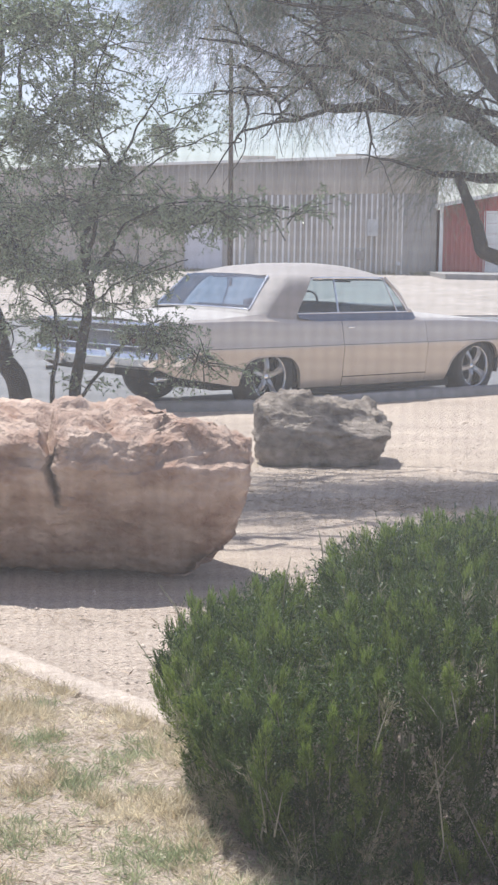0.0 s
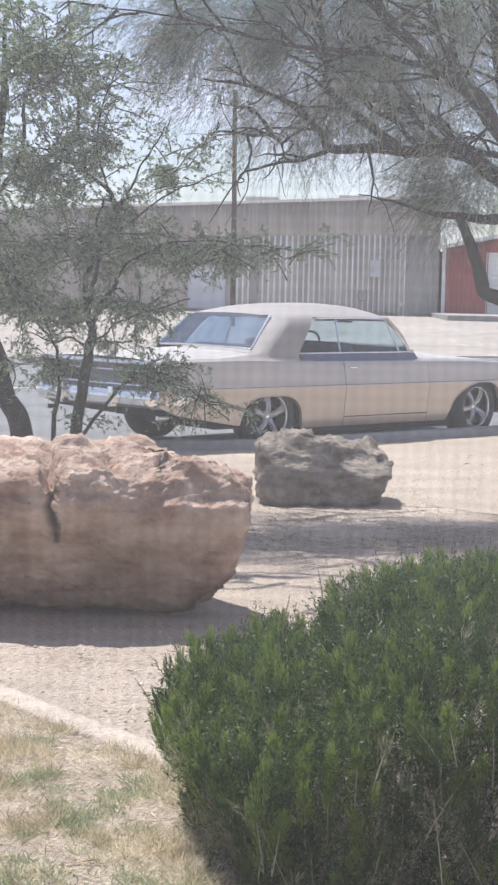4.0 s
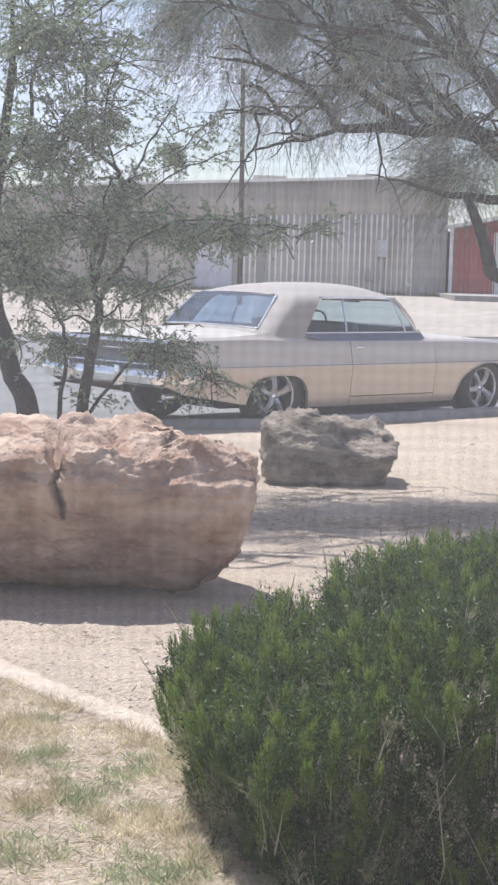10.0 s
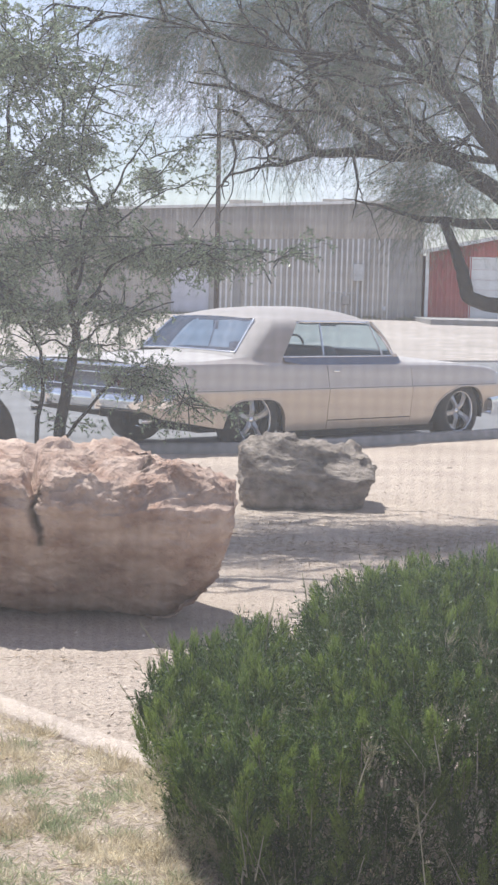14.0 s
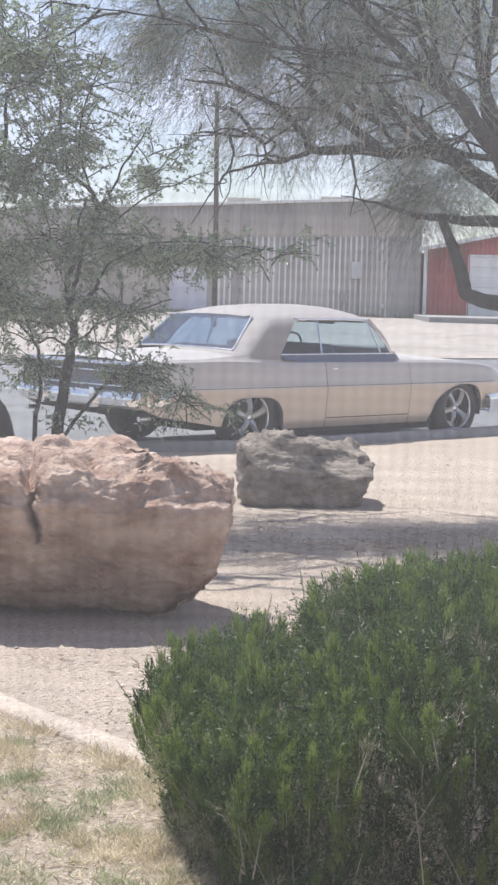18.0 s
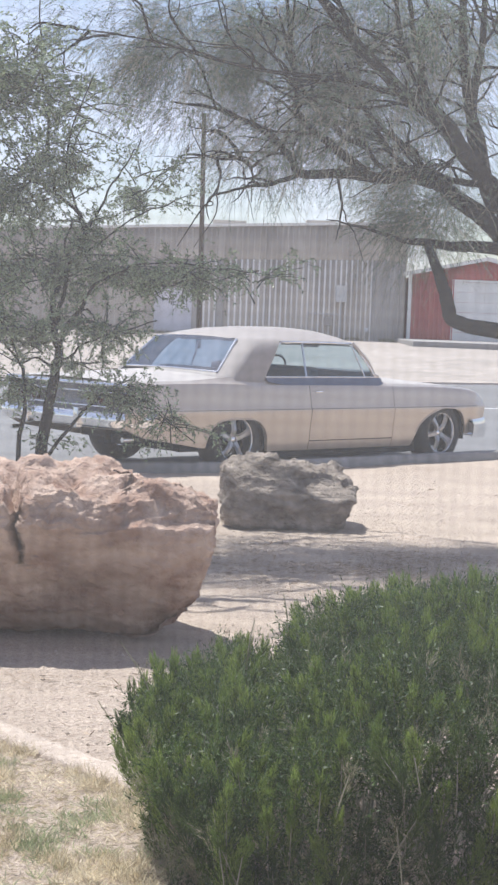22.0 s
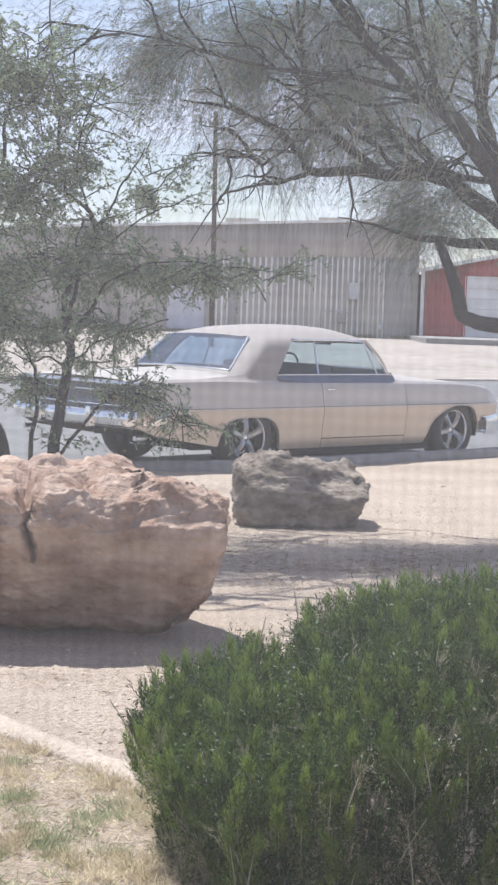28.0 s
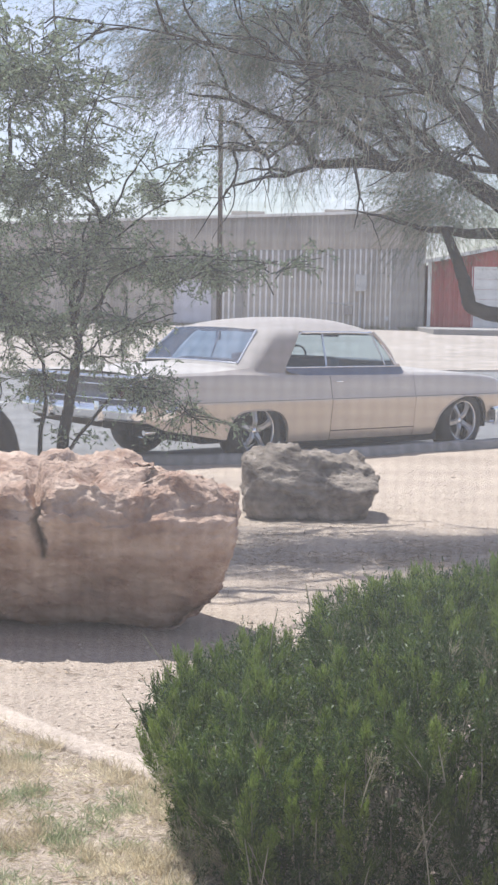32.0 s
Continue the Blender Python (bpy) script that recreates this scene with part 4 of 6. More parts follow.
        add("door_handle", boxed(1.04, 1.14, sgn * 0.925, sgn * 0.945, 0.778, 0.792, 0.005), CHROME, "chrome door handle")
        # strip along the belt that carries the painted sky reflection
        rows = []
        for x in np.linspace(0.42, 2.08, 30):
            top = lerp(SHOULDER, x)
            e = min(1.0, (2.085 - x) / 0.06) * min(1.0, (x - 0.41) / 0.25)
            rows.append([(x, sgn * (skin(x, top) - 0.012 + 0.002), top + 0.006 + 0.03 * (1 - e)), (x, sgn * 0.884, top + 0.03 + 0.015 * (1 - e)), (x, sgn * 0.860, 0.918)])
        add("belt_band", grid_bm(rows, 0.003), BELT_SKY_BLUE, "dark blue-grey band, painted sky reflection under the windows")
        # headlamps and grille side
        for y in (0.58, 0.76):
            bm = bmesh.new()
            bmesh.ops.create_uvsphere(bm, u_segments=16, v_segments=8, radius=0.085, matrix=Matrix.Translation((3.77, sgn * y, 0.60)) @ Matrix.Diagonal((0.4, 1, 1, 1)))
            add("headlamp", bm, LAMP_GLASS)
        for y in (0.42, 0.58, 0.74):
            bm = bmesh.new()
            bmesh.ops.create_cone(bm, cap_ends=True, segments=20, radius1=0.045, radius2=0.038, depth=0.04,
                                  matrix=Matrix.Translation((-1.345, sgn * y, 0.70)) @ Matrix.Rotation(-math.pi / 2, 4, "Y"))
            tl = add("tail_lamp", bm, RED_LENS, "round red tail lamp")
            pts = [(-1.365, sgn * y + 0.048 * math.cos(a), 0.70 + 0.048 * math.sin(a)) for a in np.linspace(0, 2 * math.pi, 21)]
            arr("bezel", *tube_arrays([(pts, np.full(21, 0.005))], 6), ALLOY, tl, "chrome ring", True)

    # glass front and rear
    def curved_pane(base_x, base_y, base_z, top_x, top_y, top_z, bow):
        rows = []
        for t in np.linspace(0, 1, 8):
            hw = base_y + (top_y - base_y) * t
            rows.append([(base_x + (top_x - base_x) * t + bow * (1 - k * k), hw * k, base_z + (top_z - base_z) * t + 0.02 * (1 - k * k)) for k in np.linspace(-1, 1, 17)])
        return grid_bm(rows)

    g = add("rear_glass", curved_pane(-0.05, 0.68, 0.965, 0.285, 0.575, 1.275, -0.10), REAR_GLASS, "wide curved rear glass")
    g.visible_shadow = False
    g = add("windscreen", curved_pane(2.03, 0.82, 0.93, 1.80, 0.70, 1.265, 0.20), CAR_GLASS, "curved windscreen")
    g.visible_shadow = False
    pts = [(-0.055 - 0.10 * (1 - k * k), 0.68 * k, 0.962 + 0.02 * (1 - k * k)) for k in np.linspace(-1, 1, 17)]
    arr("glass_trim", *tube_arrays([(pts, np.full(17, 0.011))], 6), CHROME, car, "bright rear glass trim", True)
    for sgn in (-1, 1):
        pts = np.array([(-0.055, sgn * 0.685, 0.962), (0.285, sgn * 0.58, 1.278)])
        arr("glass_trim", *tube_arrays([(pts, np.full(2, 0.012))], 6), CHROME, car, "bright rear glass trim", True)

    # tail: cove panel, bumper
    rows = []
    for z in np.linspace(0.47, 0.86, 10):
        cove = 0.05 * math.sin(math.pi * min(1, max(0, (z - 0.58) / 0.26)))
        rows.append([(-1.345 + cove + 0.05 * k ** 4 - 0.02 * (1 - k * k), 0.905 * k, z) for k in np.linspace(-1, 1, 25)])
    add("tail_panel", grid_bm(rows, 0.02), TAIL_INSERT, "recessed dark silver tail panel")
    for z, r in ((0.845, 0.016), (0.775, 0.009), (0.645, 0.009)):
        pts = [(-1.385 + 0.06 * k ** 4, 0.90 * k, z) for k in np.linspace(-1, 1, 17)]
        arr("tail_trim", *tube_arrays([(pts, np.full(17, r))], 8), CHROME, car, "bright trim across the tail", True)

    def bumper(x, out, z, half, back, tall=0.075):
        rows = []
        for a in np.linspace(-1.9, 1.9, 11):
            row = []
            for k in np.linspace(-1, 1, 33):
                wrap = max(0, abs(k) - 0.86) / 0.14
                row.append((x + out * (0.05 * math.cos(a) + 0.06 * (1 - k * k) + 0.0) - out * back * wrap ** 1.5, half * k, z + tall * math.sin(a) * (1 - 0.15 * wrap)))
            rows.append(row)
        return grid_bm(rows, 0.008)

    add("rear_bumper", bumper(-1.37, -1, 0.53, 0.97, 0.35), CHROME, "chrome rear bumper")
    add("front_bumper", bumper(3.84, 1, 0.375, 0.96, 0.36, 0.115), CHROME, "chrome front bumper")
    add("rear_valance", boxed(-1.33, -1.24, -0.86, 0.86, 0.44, 0.50, 0.02), PAINT)
    add("front_valance", boxed(3.5, 3.68, -0.78, 0.78, 0.30, 0.46, 0.02), PAINT)
    for sgn in (-1, 1):
        bm = bmesh.new()
        bmesh.ops.create_cone(bm, cap_ends=True, segments=14, radius1=0.024, radius2=0.024, depth=0.12,
                              matrix=Matrix.Translation((-1.26, sgn * 0.83, 0.36)) @ Matrix.Rotation(-math.pi / 2, 4, "Y"))
        add("exhaust_tip", bm, CHROME)
        add("bumper_guard", boxed(-1.50, -1.42, sgn * 0.34, sgn * 0.40, 0.44, 0.63, 0.015), CHROME)
    add("grille", boxed(3.71, 3.77, -0.5, 0.5, 0.50, 0.68, 0.01), CHROME, "bright grille")
    add("nose", boxed(3.62, 3.73, -0.86, 0.86, 0.46, 0.72, 0.03), PAINT)
    add("plate", boxed(-1.455, -1.45, -0.15, 0.15, 0.50, 0.60), WHITE_TRIM, "plain pale plate")

    # seats, dashboard, steering wheel, mirror
    for x, b in ((0.62, 0.93), (1.38, 0.97)):
        st = add("seat", boxed(x, x + 0.5, -0.72, 0.72, 0.30, 0.55, 0.05), SEAT_CLOTH)
        bm = boxed(x - 0.14, x + 0.03, -0.72, 0.72, 0.45, b + 0.05, 0.05)
        for v in bm.verts:
            v.co.x -= 0.18 * (v.co.z - 0.45)
        part("seat_back", bm, SEAT_CLOTH, st, "", True)
    add("dashboard", boxed(1.90, 2.10, -0.78, 0.78, 0.70, 0.985, 0.05), SEAT_CLOTH)
    wheel = add("steering_wheel", bmesh.new(), DARK)
    ring = [(1.72 + 0.09 * math.sin(a), 0.38 + 0.20 * math.cos(a), 0.92 + 0.175 * math.sin(a)) for a in np.linspace(0, 2 * math.pi, 33)]
    arr("wheel_rim", *tube_arrays([(ring, np.full(33, 0.012))], 8), DARK, wheel, smooth=True)
    for a in (0.2, math.pi - 0.2, -math.pi / 2):
        p = np.array([(1.74, 0.38, 0.91), (1.72 + 0.09 * math.sin(a), 0.38 + 0.20 * math.cos(a), 0.92 + 0.175 * math.sin(a))])
        arr("spoke", *tube_arrays([(p, np.full(2, 0.009))], 6), CHROME, wheel, smooth=True)
    arr("steering_column", *tube_arrays([(np.array([(1.74, 0.38, 0.91), (2.0, 0.38, 0.80)]), np.full(2, 0.025))], 8), DARK, wheel, smooth=True)
    add("rear_mirror", boxed(1.90, 1.94, -0.11, 0.11, 1.20, 1.255, 0.012), DARK)

    # wheels: tyre, polished lip, five spokes, cap
    def lathe(profile, seg=40):
        return grid_bm([[(r * math.cos(a), y, r * math.sin(a)) for r, y in profile] for a in np.linspace(0, 2 * math.pi, seg + 1)])

    def make_wheel(x, sgn):
        tyre_prof = [(0.20, 0.02), (0.215, -0.005), (0.25, -0.014), (0.30, -0.004), (0.328, 0.03), (0.335, 0.07), (0.335, 0.15), (0.32, 0.20), (0.22, 0.22)]
        m = Matrix.Translation((x, sgn * 0.92, HUB)) @ Matrix.Rotation(0.25 * x, 4, "Y") @ Matrix.Diagonal((1, -sgn, 1, 1))

        def fin(bm):
            bmesh.ops.remove_doubles(bm, verts=bm.verts[:], dist=1e-5)
            bmesh.ops.transform(bm, matrix=m, verts=bm.verts[:])
            return bm

        w = add("wheel", fin(lathe([(0.214, 0.0), (0.211, -0.006), (0.206, -0.004), (0.200, 0.012), (0.192, 0.07), (0.186, 0.17)])), CHROME, "wheel with polished lip and five spokes")
        part("tyre", fin(lathe(tyre_prof)), RUBBER, w, "", True)
        part("brake_disc", fin(lathe([(0.001, 0.125), (0.15, 0.125), (0.15, 0.15), (0.06, 0.16)], 24)), DARK, w)
        for k in range(5):
            a = k * 2 * math.pi / 5 + 0.3
            bm = bmesh.new()
            rows = []
            for r, hw, y in ((0.035, 0.020, 0.050), (0.09, 0.013, 0.034), (0.14, 0.014, 0.044), (0.194, 0.024, 0.058)):
                c, s = math.cos(a), math.sin(a)
                rows.append([(r * c - d * hw * s, y + (0.012 if abs(d) > 0.5 else 0.0), r * s + d * hw * c) for d in (-1, -0.4, 0.4, 1)])
            sp = grid_bm(rows, 0.02)
            part("spoke", fin(sp), ALLOY, w)
        part("hub_cap", fin(lathe([(0.001, 0.03), (0.03, 0.032), (0.038, 0.05), (0.036, 0.09)], 20)), CHROME, w, "", True)

    for x in (0.0, WHEELBASE):
        for sgn in (-1, 1):
            make_wheel(x, sgn)
    return car


build_car()


# ---- plants ----
def sprig_arrays(places, ways, lengths, per, needle, rng, spread=0.75, wide=0.09):
    """Needled shoots: thin leaves set spirally on each shoot, leaning towards its tip."""
    n = len(places)
    ways = ways / np.linalg.norm(ways, axis=1)[:, None]
    ref = np.where(np.abs(ways[:, 2:3]) < 0.9, np.array([[0, 0, 1.0]]), np.array([[1.0, 0, 0]]))
    u = np.cross(ways, ref)
    u /= np.linalg.norm(u, axis=1)[:, None]
    w = np.cross(ways, u)
    f = (np.arange(per) + 0.5) / per
    ang = np.arange(per) * 2.4
    f = np.broadcast_to(f, (n, per))
    ang = ang[None] + rng.uniform(0, 6.28, (n, 1))
    p = places[:, None] + ways[:, None] * (f * lengths[:, None])[..., None]
    radial = np.cos(ang)[..., None] * u[:, None] + np.sin(ang)[..., None] * w[:, None]
    sp = spread * (1 - 0.6 * f)[..., None]
    d = ways[:, None] + radial * sp + rng.normal(0, 0.12, (n, per, 3))
    ln = needle * rng.uniform(0.7, 1.25, (n, per)) * (1.05 - 0.35 * f)
    return leaf_arrays(p.reshape(-1, 3), d.reshape(-1, 3), radial.reshape(-1, 3) + 0.01, ln.ravel(), ln.ravel() * wide)


def in_lobes(lobes, n, rng, shell=0.0):
    """Points spread through soft balls (x, y, z, rx, ry, rz, weight), and the way out of their ball."""
    wt = np.array([l[6] for l in lobes], float)
    pick = rng.choice(len(lobes), n, p=wt / wt.sum())
    L = np.array([l[:6] for l in lobes])[pick]
    d = rng.normal(size=(n, 3))
    d /= np.linalg.norm(d, axis=1)[:, None]
    r = (shell + (1 - shell) * rng.uniform(0, 1, n) ** 0.6)
    return L[:, :3] + d * L[:, 3:] * r[:, None], d


# the needled shrub under the window
CREST = [(-0.32, 0.12), (-0.285, 0.34), (-0.25, 0.46), (-0.18, 0.525), (-0.06, 0.53), (0.06, 0.61), (0.12, 0.60), (0.205, 0.565), (0.23, 0.69), (0.31, 0.71), (0.42, 0.74), (0.50, 0.785), (0.58, 0.80), (0.72, 0.795), (1.0, 0.78)]
FLANK = [(0.0, -0.06), (0.15, -0.13), (0.25, -0.16), (0.35, -0.21), (0.42, -0.245), (0.52, -0.235), (0.60, -0.20), (0.9, -0.1)]


def build_shrub():
    rng = np.random.RandomState(11)
    shrub = thing("shrub", "dense dark green needle-leaved shrub with dry lower twigs", "shrub", pose(0.45, 4.55, 0.1))
    home = np.array([0.45, 4.55, 0.1])

    def local(v):
        return v - home

    def depth_in(p):
        """How deep a point lies inside the mass: clipped-looking top, steep flank, rounded front and back."""
        x, y, z = p.T
        fall = np.where(y < 4.7, 1 - 0.30 * np.clip((4.7 - y) / 1.05, 0, 1.3) ** 2.2, 1 - 0.8 * ((y - 4.7) / 0.6) ** 2)
        top = np.interp(x * 4.6 / y, *zip(*CREST)) * fall - z
        flank = x * 4.6 / y - np.interp(z, *zip(*FLANK)) - 0.35 * ((y - 4.45) / 0.8) ** 2
        front = y - 3.68 - 0.10 * np.abs(z - 0.35) ** 1.5
        lumps = 0.04 * soft_noise(x + 0.3 * y, z * 0.7 + 0.45 * y, 20.0, 41) + 0.05 * soft_noise(x - 0.2 * y, z * 0.7 + 0.3 * y, 11.0, 43)
        return np.minimum(top + 0.015 + lumps * 0.8, np.minimum(flank + 0.04, front) - 0.02 + lumps * 1.6), lumps

    def ways_out(c):
        e = 0.01
        d = -np.stack([depth_in(c + np.eye(3)[k] * e)[0] - depth_in(c - np.eye(3)[k] * e)[0] for k in range(3)], -1)
        return d / (np.linalg.norm(d, axis=1)[:, None] + 1e-9)

    # upright feathery plumes side by side: their tips lie in the outline, dark clefts stay between them
    c = rng.uniform((-0.40, 3.65, 0.14), (0.98, 5.2, 0.90), (60000, 3))
    deep, lumps = depth_in(c)
    c = c[(deep > 0.0) & (deep < 0.035)]
    tips = [c[0]]
    for one in c[1:9000]:
        if np.min(((np.array(tips) - one) ** 2 * np.array([1, 1, 0.45])).sum(1)) > 0.056 ** 2:
            tips.append(one)
    tips = np.array(tips)
    out = ways_out(tips)
    axis = out * np.array([0.32, 0.32, 0.1]) + np.array([0, 0, 1.0]) + rng.normal(0, 0.13, tips.shape)
    axis /= np.linalg.norm(axis, axis=1)[:, None]
    tall = rng.uniform(0.13, 0.27, len(tips))
    patch = 1.3 * soft_noise(tips[:, 0], 0.6 * tips[:, 2] + 0.4 * tips[:, 1], 9.0, 52)
    dry = rng.uniform(size=len(tips)) < np.clip(0.50 - 1.0 * (tips[:, 2] - 0.12) - 0.7 * patch, 0.02, 0.7)
    young = ~dry & (rng.uniform(size=len(tips)) * 0.5 + patch * 0.5 + 0.7 * (tips[:, 2] - 0.45) > 0.17)
    deep_tone = soft_noise(tips[:, 0], 0.5 * tips[:, 2] + 0.5 * tips[:, 1], 30.0, 58) + rng.normal(0, 0.12, len(tips)) > 0.04
    for nm, sel, mat, lab, shoots, per, needle in (("foliage", ~dry & ~young & ~deep_tone, NEEDLE, "", 60, 18, 0.018), ("deep_foliage", ~dry & ~young & deep_tone, NEEDLE_DEEP, "darker green shoots", 60, 18, 0.018), ("young_foliage", young, NEEDLE_YOUNG, "lighter fresh green shoots", 60, 18, 0.018), ("dry_twigs", dry, NEEDLE_DRY, "dry grey-brown twigs", 34, 8, 0.018)):
        a, u, L = tips[sel], axis[sel], tall[sel]
        n = len(a)
        f = rng.uniform(0.0, 1.0, (n, shoots)) ** 0.8
        radial = rng.normal(0, 1, (n, shoots, 3))
        radial /= np.linalg.norm(radial, axis=-1, keepdims=True)
        p = a[:, None] - u[:, None] * ((1 - f) * L[:, None])[..., None] + radial * 0.006
        p[..., :2] += ((1 - f) ** 2 * 0.35 * L[:, None])[..., None] * -out[sel][:, None, :2]
        w = u[:, None] + radial * (0.62 * (1 - f) + 0.14)[..., None] + (rng.normal(0, 0.45, radial.shape) if nm == "dry_twigs" else 0)
        ln = (0.030 + 0.045 * (1 - f)) * rng.uniform(0.75, 1.3, f.shape)
        v, fa = sprig_arrays(p.reshape(-1, 3), w.reshape(-1, 3), ln.ravel(), per, needle, rng, 0.5, 0.115)
        arr(nm, local(v), fa, mat, shrub, lab)
    # tufts that fill the inside, in deep green as painted shade
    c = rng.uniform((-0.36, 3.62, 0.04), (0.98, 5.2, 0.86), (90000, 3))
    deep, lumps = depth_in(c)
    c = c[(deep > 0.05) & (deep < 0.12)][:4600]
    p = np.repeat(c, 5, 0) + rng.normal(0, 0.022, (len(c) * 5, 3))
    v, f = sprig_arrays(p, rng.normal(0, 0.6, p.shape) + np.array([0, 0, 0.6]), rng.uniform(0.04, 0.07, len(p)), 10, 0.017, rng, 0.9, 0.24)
    arr("inner_shade_foliage", local(v), f, NEEDLE_DEEP, shrub, "inner needles, dark to stand for shade")
    paths = []
    for k in rng.choice(np.flatnonzero(tips[:, 0] > 0.0), 300, replace=False):
        root = np.array([np.clip(tips[k, 0] * 0.6 + 0.15, 0.05, 0.9), np.clip(tips[k, 1], 4.1, 4.8), 0.08])
        low = tips[k] - axis[k] * tall[k]
        paths.append((smooth_path([root, (root + low) / 2 + rng.normal(0, 0.05, 3), low + rng.normal(0, 0.02, 3), tips[k] - axis[k] * 0.02], 9), np.linspace(0.0038, 0.0012, 9)))
    v, f = tube_arrays(paths, 5)
    arr("stems", local(v), f, TWIG, shrub)
    # a few long shoots that stand clear of the outline
    for x, y, z, dx, dz in ((-0.14, 4.5, 0.58, -0.10, 0.11), (-0.22, 4.55, 0.42, -0.08, 0.09), (0.62, 4.8, 0.80, 0.03, 0.09), (0.10, 4.6, 0.66, 0.02, 0.07), (0.22, 4.7, 0.72, -0.02, 0.07)):
        path = smooth_path([(x, y, z - 0.12), (x + dx * 0.4, y, z - 0.02), (x + dx, y, z + dz * 0.6)], 8)
        v, f = tube_arrays([(path, np.linspace(0.0025, 0.001, 8))], 5)
        v2, f2 = sprig_arrays(path[3:4], path[7:] - path[3:4], np.array([np.linalg.norm(path[7] - path[3])]), 24, 0.013, rng, 0.7, 0.17)
        arr("shoot", *joined((local(v), f), (local(v2), f2)), NEEDLE_DRY, shrub, "long dry shoot")


build_shrub()


def branch_set(paths, rng, sides=8):
    return tube_arrays([(smooth_path(pts, max(8, 5 * len(pts)), 0.010, rng), np.interp(np.linspace(0, 1, max(8, 5 * len(pts))), np.linspace(0, 1, len(r)), r)) for pts, r in paths], sides)


def leafy_twigs(starts, ways, rng, length, leaves, leaf, droop, thin, wide):
    """Thin twigs that bend down, each with leaves along it."""
    n = len(starts)
    k = 7
    ways = ways / np.linalg.norm(ways, axis=1)[:, None]
    L = length * rng.uniform(0.6, 1.3, n)
    s = np.linspace(0, 1, k)
    pts = starts[:, None] + ways[:, None] * (s[None] * L[:, None])[..., None]
    pts[..., 2] -= droop * (s[None] ** 2) * L[:, None]
    bend = rng.normal(0, 0.2, (n, 1, 3)) * (s ** 2)[None, :, None] * L[:, None, None]
    pts = pts + bend
    twigs = tube_arrays([(p, np.linspace(thin, thin * 0.45, k)) for p in pts], 3)
    f = rng.uniform(0.15, 1.0, (n, leaves))
    idx = np.clip((f * (k - 1)).astype(int), 0, k - 2)
    fr = (f * (k - 1) - idx)[..., None]
    a = np.take_along_axis(pts, idx[..., None], 1)
    b = np.take_along_axis(pts, idx[..., None] + 1, 1)
    pos = a + (b - a) * fr
    t = (b - a) / (np.linalg.norm(b - a, axis=-1, keepdims=True) + 1e-9)
    out = t * 0.55 + rng.normal(0, 0.6, pos.shape)
    ln = leaf * rng.uniform(0.6, 1.3, (n, leaves))
    return twigs, leaf_arrays(pos.reshape(-1, 3), out.reshape(-1, 3), rng.normal(size=(n * leaves, 3)), ln.ravel(), ln.ravel() * wide)


SWAYING = []


def clump(name, tree, home, at, sets, mats, label, leaf_label=""):
    """One part of a crown, hung at its own point so that it can rock there: twigs, with their leaves under them."""
    at = np.asarray(at, float)
    ob = arr(name, sets[0][0] - at, sets[0][1], mats[0], tree, label)
    ob.location = Vector(at - home)
    if len(sets) > 1:
        arr("leaves", sets[1][0] - at, sets[1][1], mats[1], ob, leaf_label)
    SWAYING.append((ob, tuple(at - home)))
    return ob


def crown(tree, home, lobes, boughs, rng, groups=6):
    """Sprays gathered on thin boughs, so that the crown breaks into layers with gaps between."""
    knots, d = in_lobes(lobes, boughs, rng)
    d = d * np.array([0.9, 0.9, 0.35]) + np.array([0, 0, 0.10]) + rng.normal(0, 0.25, d.shape)
    d /= np.linalg.norm(d, axis=1)[:, None]
    reach = rng.uniform(0.14, 0.32, boughs)
    heads = knots[rng.choice(boughs, groups, replace=False)]
    near = np.argmin(((knots[:, None] - heads[None]) ** 2).sum(-1), 1)
    per = 10
    for g in range(groups):
        sel = near == g
        k, w, r = knots[sel], d[sel], reach[sel]
        if not len(k):
            continue
        paths = [(smooth_path([a - b * 0.6 * c, a, a + b * 0.55 * c + np.array([0, 0, -0.03])], 7, 0.008, rng), np.linspace(0.005, 0.0018, 7)) for a, b, c in zip(k, w, r)]
        stems = tube_arrays(paths, 5)
        m = len(k) * per
        q = rng.uniform(-0.4, 0.6, (len(k), per, 1))
        p = (k[:, None] + w[:, None] * q * r[:, None, None]).reshape(-1, 3) + rng.normal(0, 0.032, (m, 3)) * np.array([1, 1, 0.6])
        ways = np.repeat(w, per, 0) * 0.8 + rng.normal(0, 0.55, p.shape) * np.array([1, 1, 0.45])
        tw, lf = leafy_twigs(p, ways, rng, 0.10, 14, 0.023, 0.45, 0.0014, 0.42)
        clump("bough", tree, home, k.mean(0), (joined(stems, tw), lf), (TWIG_DARK, LEAF_GREY), "", "small dusty leaves")


